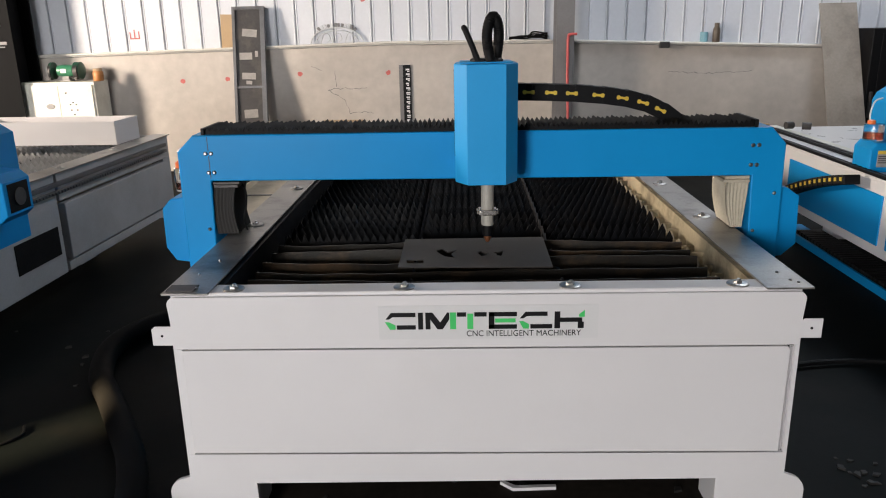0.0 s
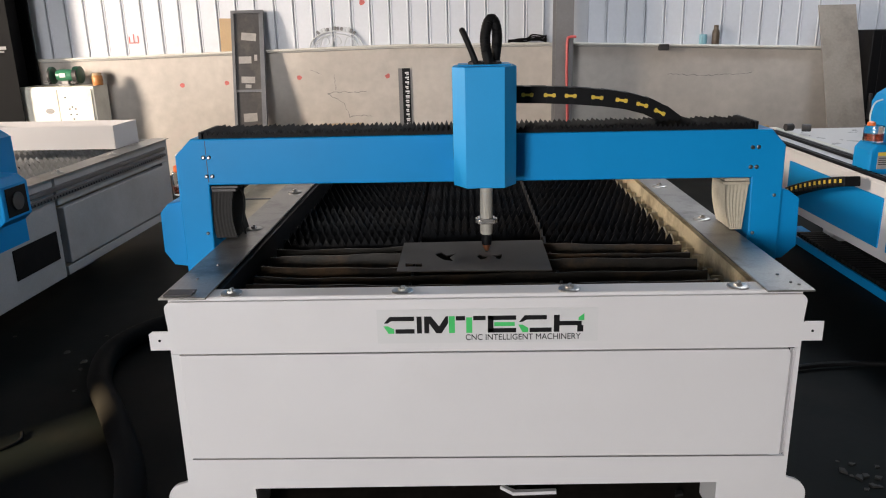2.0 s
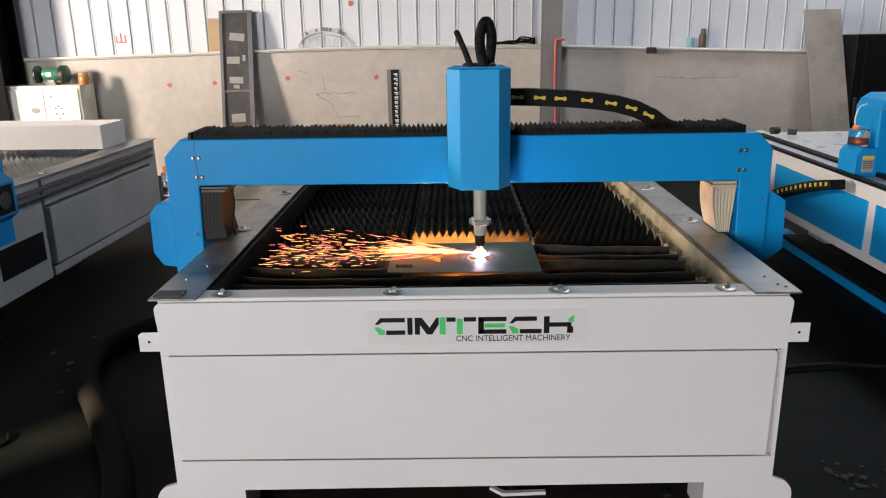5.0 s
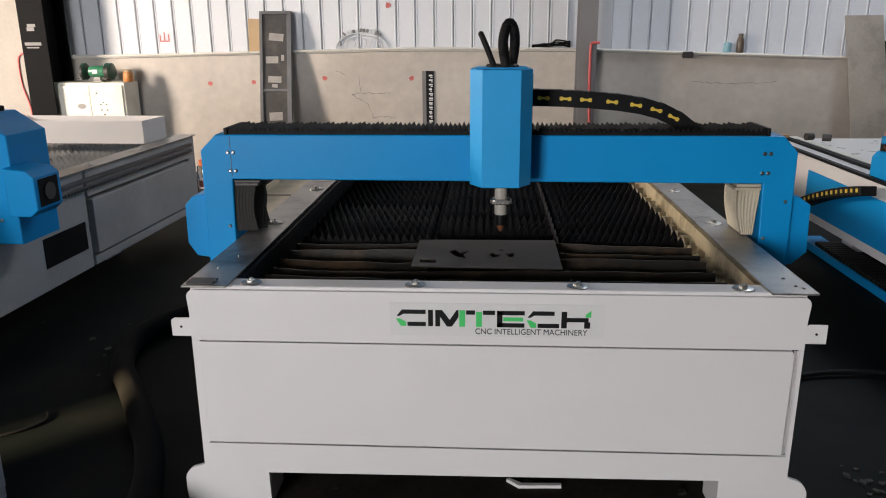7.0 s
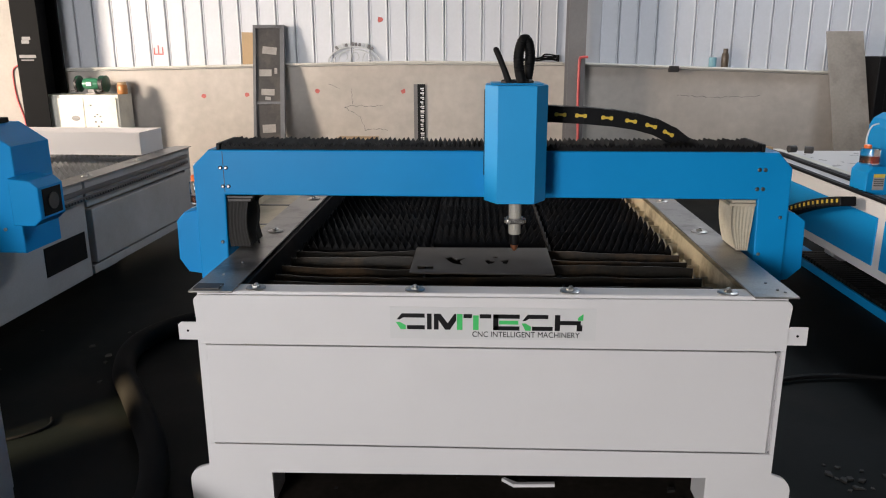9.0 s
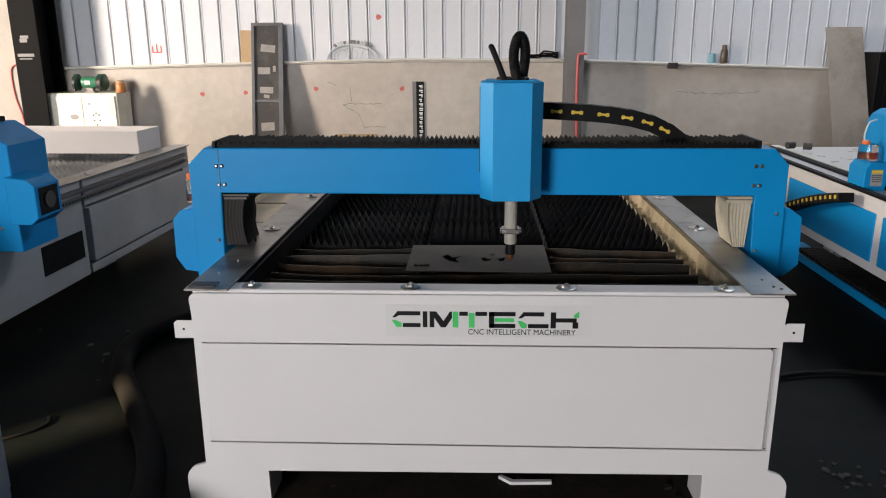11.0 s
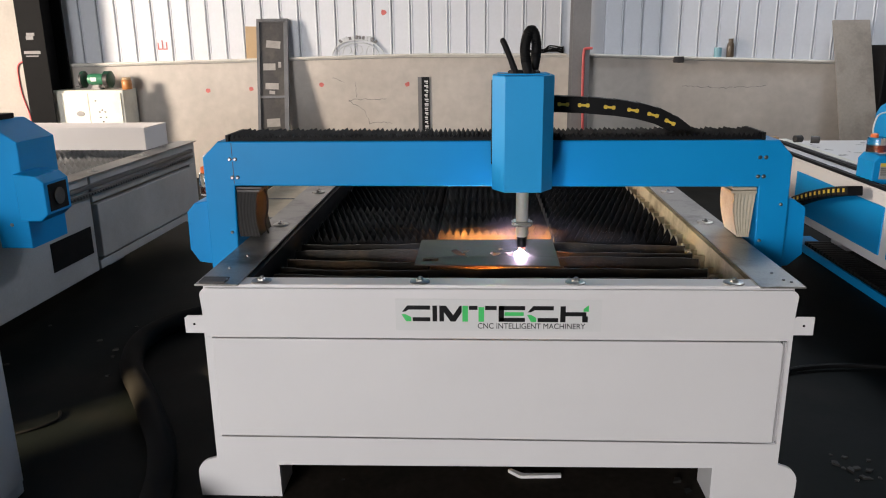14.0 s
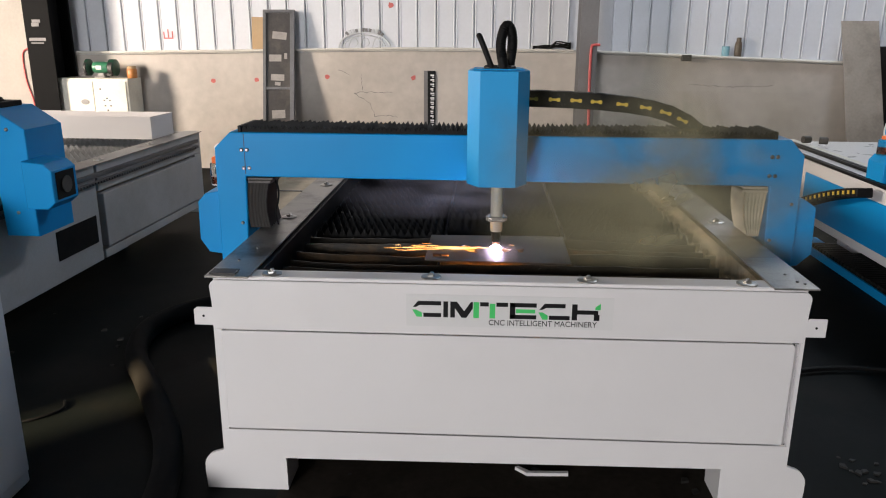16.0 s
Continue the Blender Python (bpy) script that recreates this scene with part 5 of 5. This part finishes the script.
def spray(seed, n, reach, spread, low, high, hot_metal, thick, pull=1.2, right=0.0):
    """A fan of glowing threads that fly off towards -x from the origin, and a few towards +x."""
    rr = random.Random(seed)
    bm = bmesh.new()
    for i in range(n):
        d0 = reach * rr.random() ** pull
        length = rr.uniform(0.03, 0.11) if d0 < 0.25 else rr.uniform(0.007, 0.045)
        a, rise = rr.gauss(0, spread), rr.uniform(low, high)
        sign = -1
        if rr.random() < right:
            sign, d0, rise = 1, d0 * 0.55, rise * 1.2
        fall = rr.uniform(0.5, 1.0) * rise / reach * 0.6 if rise > 0 else 0.0
        pts = []
        for k in range(4):
            d = d0 + length * k / 3
            pts.append(Vector((sign * d * math.cos(a), max(-0.09, min(0.09, d * math.sin(a))), min(0.12, rise * d - fall * d * d))))
        streak(bm, pts, thick * rr.uniform(0.5, 1.3))
    return solid("sparks", bm, hot_metal, "fan of glowing sparks thrown off the cut", "sparks", "spark fans", "stuff")


fans = [spray(1, 120, 0.30, 0.07, -0.01, 0.07, SPARKW, 0.0005, 0.9), spray(2, 300, 0.70, 0.15, -0.02, 0.13, SPARK, 0.00045, 0.8),
        spray(3, 230, 0.66, 0.10, 0.02, 0.20, SPARK, 0.00045, 0.9), spray(4, 60, 0.36, 0.06, -0.01, 0.05, SPARKW, 0.00045, 1.0),
        spray(5, 170, 0.36, 0.22, 0.04, 0.36, SPARKW, 0.00045, 0.7, 0.25)]


def burst(seed, n, reach):
    """A short all-round burst of sparks."""
    rr = random.Random(seed)
    bm = bmesh.new()
    for i in range(n):
        a = rr.uniform(0, 2 * math.pi)
        d = reach * rr.uniform(0.1, 1)
        e = d + rr.uniform(0.012, 0.045)
        rise = rr.uniform(0.0, 0.25)
        pts = [Vector((r * math.cos(a), 0.36 * r * math.sin(a), rise * r)) for r in (d, d + (e - d) * 0.33, d + (e - d) * 0.66, e)]
        streak(bm, pts, 0.0005)
    return solid("sparks", bm, SPARK, "all-round burst of glowing sparks", "sparks", "spark fans", "stuff")


round_burst = burst(9, 90, 0.20)
# hidden molten drops added behind the sheet to throw orange light on slats
bm = bmesh.new()
for i in range(44):
    rr = random.Random(40 + i)
    bmesh.ops.create_icosphere(bm, subdivisions=1, radius=rr.uniform(0.004, 0.009), matrix=Matrix.Translation((rr.uniform(-0.23, 0.19), rr.uniform(-0.05, 0.07), rr.uniform(-0.03, 0.02))))
DROPGLOW = glow("drop_glow", (1.0, 0.38, 0.07), 130.0)
drops = solid("glow_drops", bm, DROPGLOW, "hidden molten drops added to light the slats", "molten drops", kind="stuff")

# more glowing drops added to brighten the cut openings from below
bm = bmesh.new()
for i in range(18):
    rr = random.Random(140 + i)
    bmesh.ops.create_icosphere(bm, subdivisions=1, radius=rr.uniform(0.004, 0.008), matrix=Matrix.Translation((rr.uniform(-0.15, 0.09), rr.uniform(-0.04, 0.04), rr.uniform(-0.03, 0.02))))
hole_drops = solid("glow_drops", bm, DROPGLOW, "molten drops added to light the cut openings from below", "molten drops", kind="stuff")


def smoke_material(name, colour, density):
    m = bpy.data.materials.new(name)
    m.use_nodes = True
    nt = m.node_tree
    nodes, link = nt.nodes, nt.links.new
    nodes.remove(nodes["Principled BSDF"])
    out = nodes["Material Output"]
    tc = nodes.new("ShaderNodeTexCoord")
    grad = nodes.new("ShaderNodeTexGradient")
    grad.gradient_type = "SPHERICAL"
    scale = nodes.new("ShaderNodeMapping")
    scale.inputs["Scale"].default_value = (2.0, 2.0, 2.0)
    link(tc.outputs["Object"], scale.inputs[0])
    noi = nodes.new("ShaderNodeTexNoise")
    noi.inputs["Scale"].default_value, noi.inputs["Detail"].default_value, noi.inputs["Distortion"].default_value = 2.6, 6.0, 0.8
    link(tc.outputs["Object"], noi.inputs["Vector"])
    rmp = nodes.new("ShaderNodeMapRange")
    rmp.inputs[1].default_value, rmp.inputs[2].default_value = 0.36, 0.66
    link(noi.outputs[0], rmp.inputs[0])
    link(scale.outputs[0], grad.inputs[0])
    mul = nodes.new("ShaderNodeMath")
    mul.operation = "MULTIPLY"
    link(grad.outputs["Fac"], mul.inputs[0])
    link(rmp.outputs[0], mul.inputs[1])
    mul2 = nodes.new("ShaderNodeMath")
    mul2.operation, mul2.inputs[1].default_value = "MULTIPLY", density
    link(mul.outputs[0], mul2.inputs[0])
    mul2.use_clamp = True
    tr, df, mx = nodes.new("ShaderNodeBsdfTransparent"), nodes.new("ShaderNodeBsdfDiffuse"), nodes.new("ShaderNodeMixShader")
    df.inputs[0].default_value = (*colour, 1)
    link(mul2.outputs[0], mx.inputs[0])
    link(tr.outputs[0], mx.inputs[1])
    link(df.outputs[0], mx.inputs[2])
    link(mx.outputs[0], out.inputs[0])
    return m


SMOKE_O = smoke_material("ochre_smoke", (0.33, 0.30, 0.19), 0.80)
SMOKE_B = smoke_material("blue_smoke", (0.26, 0.26, 0.32), 0.50)


def wisp(seed, material, wide, high, label):
    """A rolled, lumpy sheet of smoke."""
    bm = bmesh.new()
    n, k = 22, 14
    grid = [[None] * (k + 1) for _ in range(n + 1)]
    for i in range(n + 1):
        for j in range(k + 1):
            u, v = i / n - 0.5, j / k - 0.5
            off = noise.noise(Vector((u * 3 + seed, v * 3, seed * 1.7))) * 0.10 - 0.12 * (u * u + v * v)
            grid[i][j] = bm.verts.new((u, off, v))
    for i in range(n):
        for j in range(k):
            bm.faces.new((grid[i][j], grid[i + 1][j], grid[i + 1][j + 1], grid[i][j + 1]))
    bm.transform(Matrix.Diagonal((1, 1, 1, 1)))
    ob = solid("smoke_wisp", bm, material, label, "smoke", "smoke wisps", "stuff", smooth=True)
    ob.scale = (wide, 0.6, high)
    return ob


wisps = [wisp(1, SMOKE_B, 1.0, 0.30, "thin blue-grey smoke drifting over the slats"), wisp(2, SMOKE_O, 0.95, 0.60, "ochre smoke drifting over the slats"),
         wisp(3, SMOKE_O, 1.25, 0.50, "ochre smoke drifting over the slats"), wisp(4, SMOKE_O, 1.25, 0.95, "ochre smoke rising past the gantry"),
         wisp(5, SMOKE_B, 1.25, 0.40, "thin blue-grey smoke drifting over the slats")]


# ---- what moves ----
def motions():
    walk(bridge, [(0.0, pose(0, 0.611, 0)), (7.5, pose(0, 0.608, 0)), (8.0, pose(0, 0.503, 0)), (8.5, pose(0, 0.491, 0)), (13.5, pose(0, 0.492, 0)),
                  (14.0, pose(0, 0.541, 0)), (14.5, pose(0, 0.572, 0)), (15.0, pose(0, 0.570, 0)), (15.5, pose(0, 0.547, 0)), (16.0, pose(0, 0.559, 0))])
    hx = [(0.0, 0.0), (3.2, 0.0), (3.5, 0.006), (4.0, 0.005), (5.0, 0.012), (6.3, 0.001), (7.0, 0.002), (7.6, 0.006), (8.0, 0.062), (8.5, 0.066), (13.3, 0.065), (13.5, 0.067),
          (14.0, 0.077), (14.5, 0.052), (15.0, 0.003), (15.5, -0.035), (16.0, -0.051)]
    walk(head, [(t, pose(CX + x, 0, 0)) for t, x in hx])
    lift = [(0.0, 0.0), (1.0, -0.018), (2.0, -0.020), (3.0, -0.018), (4.5, -0.018), (5.6, -0.018), (6.3, 0.022), (6.6, 0.027), (7.0, 0.046), (8.5, 0.052), (9.0, 0.034), (9.6, 0.0), (10.6, -0.012),
            (11.5, -0.008), (12.5, -0.016), (13.0, -0.018), (16.0, -0.018)]
    for bit in torch_bits:
        walk(bit, [(t, pose(0, 0, z)) for t, z in lift])


    gy = [(0.0, 0.611), (7.5, 0.608), (8.0, 0.503), (8.5, 0.491), (13.5, 0.492), (14.0, 0.541), (14.5, 0.572), (15.0, 0.570), (15.5, 0.547), (16.0, 0.559)]

    def along(rows, t):
        for (a, va), (b, vb) in zip(rows, rows[1:]):
            if a <= t <= b:
                return va + (vb - va) * (t - a) / (b - a)
        return rows[-1][1]

    def tip(t):
        return CX + 0.004 + along(hx, t), along(gy, t) - 0.10

    def stow(t, home=0.952):
        return pose(0.25, along(gy, t) + 0.105, home)

    burns = ((3.27, 5.4), (13.1, 16.0))

    def during(ob, spans, place, step=0.25, home=0.952):
        """Rows for a thing that shows only while the arc burns; it is stowed in the hollow bridge otherwise."""
        rows = [(0.0, stow(0, home))]
        for a, b in spans:
            rows += [(k, stow(k, home)) for k in (7.5, 8.0, 8.5, 13.5, 14.0, 14.5, 15.0) if rows[-1][0] < k < a - 0.1]
            rows.append((a - 0.034, stow(a, home)))
            k = 0
            while a + k * step < b - 0.02:
                rows.append((a + k * step, place(a + k * step)))
                k += 1
            rows.append((b, place(b)))
            if b < 15.9:
                rows.append((b + 0.034, stow(b, home)))
        if rows[-1][0] < 16.0:
            rows += [(k, stow(k, home)) for k in (14.0, 14.5, 15.0, 15.5, 16.0) if rows[-1][0] < k - 0.05]
        walk(ob, rows)

    during(arc, burns, lambda t: pose(*tip(t), 0.7125))
    during(drops, ((3.4, 5.3), (13.55, 14.75)), lambda t: pose(tip(t)[0] - 0.03, 0.735 + 0.004 * math.sin(9 * t), 0.622, 0, 0, 2 * math.sin(5 * t)), 0.2, 1.0)
    during(hole_drops, ((3.4, 5.3), (13.55, 16.0)), lambda t: pose(tip(t)[0] - 0.03, 0.45 + 0.004 * math.sin(8 * t), 0.612), 0.2, 1.0)
    def at(dx, dz, wag, nod, speed, tilt=0.0):
        return lambda t: pose(tip(t)[0] - dx - 0.012 * math.sin(23 * t), tip(t)[1], dz, 0, tilt + nod * math.sin(speed * t), wag * math.sin(0.7 * speed * t))

    during(fans[0], ((3.75, 3.95), (4.08, 5.3), (14.2, 15.75)), at(0.01, 0.713, 6, 2, 9), 0.1)
    during(fans[1], ((4.12, 5.2), (14.45, 15.62)), at(0.015, 0.713, 4, 2, 11), 0.1)
    during(fans[2], ((4.08, 5.2), (14.75, 15.45)), at(0.02, 0.713, 4, 2, 8), 0.1)
    during(fans[3], ((3.72, 5.0), (14.15, 16.0)), at(0.01, 0.713, 5, 2, 9), 0.1)
    during(fans[4], ((13.44, 13.56),), at(0.0, 0.713, 6, 2, 9), 0.1)
    during(round_burst, ((3.27, 3.4), (13.12, 13.26)), lambda t: pose(*tip(t), 0.714, 0, 0, 40 * math.sin(5 * t)), 0.1)
    # the last small cut-out drops into the tray
    walk(slug, [(0.0, pose(0.008, 0.016, 0)), (5.3, pose(0.008, 0.016, 0)), (5.45, pose(0.008, 0.026, -0.14, 8, 0, 0)), (5.55, pose(0.008, 0.031, -0.322)), (16.0, pose(0.008, 0.031, -0.322))])
    # smoke rolls out from under the sheet
    def rest(x, y):
        return pose(x, y, 0.47, 80, 0, 0)

    walk(wisps[0], [(0.0, rest(0.0, 1.0)), (13.6, rest(0.0, 1.0)), (13.95, pose(0.05, 0.42, 0.71)), (14.3, pose(0.06, 0.45, 0.75)), (15.0, pose(-0.1, 0.85, 0.79)), (16.0, pose(-0.25, 1.0, 0.80))])
    walk(wisps[1], [(0.0, rest(0.0, 1.4)), (13.7, rest(0.0, 1.4)), (14.4, pose(0.30, 0.42, 0.74)), (15.0, pose(0.34, 0.34, 0.88)), (16.0, pose(0.55, 0.34, 0.98))])
    walk(wisps[2], [(0.0, rest(0.0, 1.8)), (13.9, rest(0.0, 1.8)), (14.6, pose(0.38, 0.40, 0.72)), (15.3, pose(0.42, 0.34, 0.80)), (16.0, pose(0.50, 0.31, 0.84))])
    walk(wisps[3], [(0.0, rest(0.0, 2.1)), (14.3, rest(0.0, 2.1)), (15.0, pose(0.40, 0.33, 0.92)), (15.5, pose(0.42, 0.33, 1.0)), (16.0, pose(0.48, 0.33, 1.06))])
    walk(wisps[4], [(0.0, rest(0.0, 2.5)), (13.8, rest(0.0, 2.5)), (14.5, pose(0.15, 1.0, 0.80)), (15.2, pose(0.1, 1.1, 0.84)), (16.0, pose(0.0, 1.2, 0.86))])


motions()
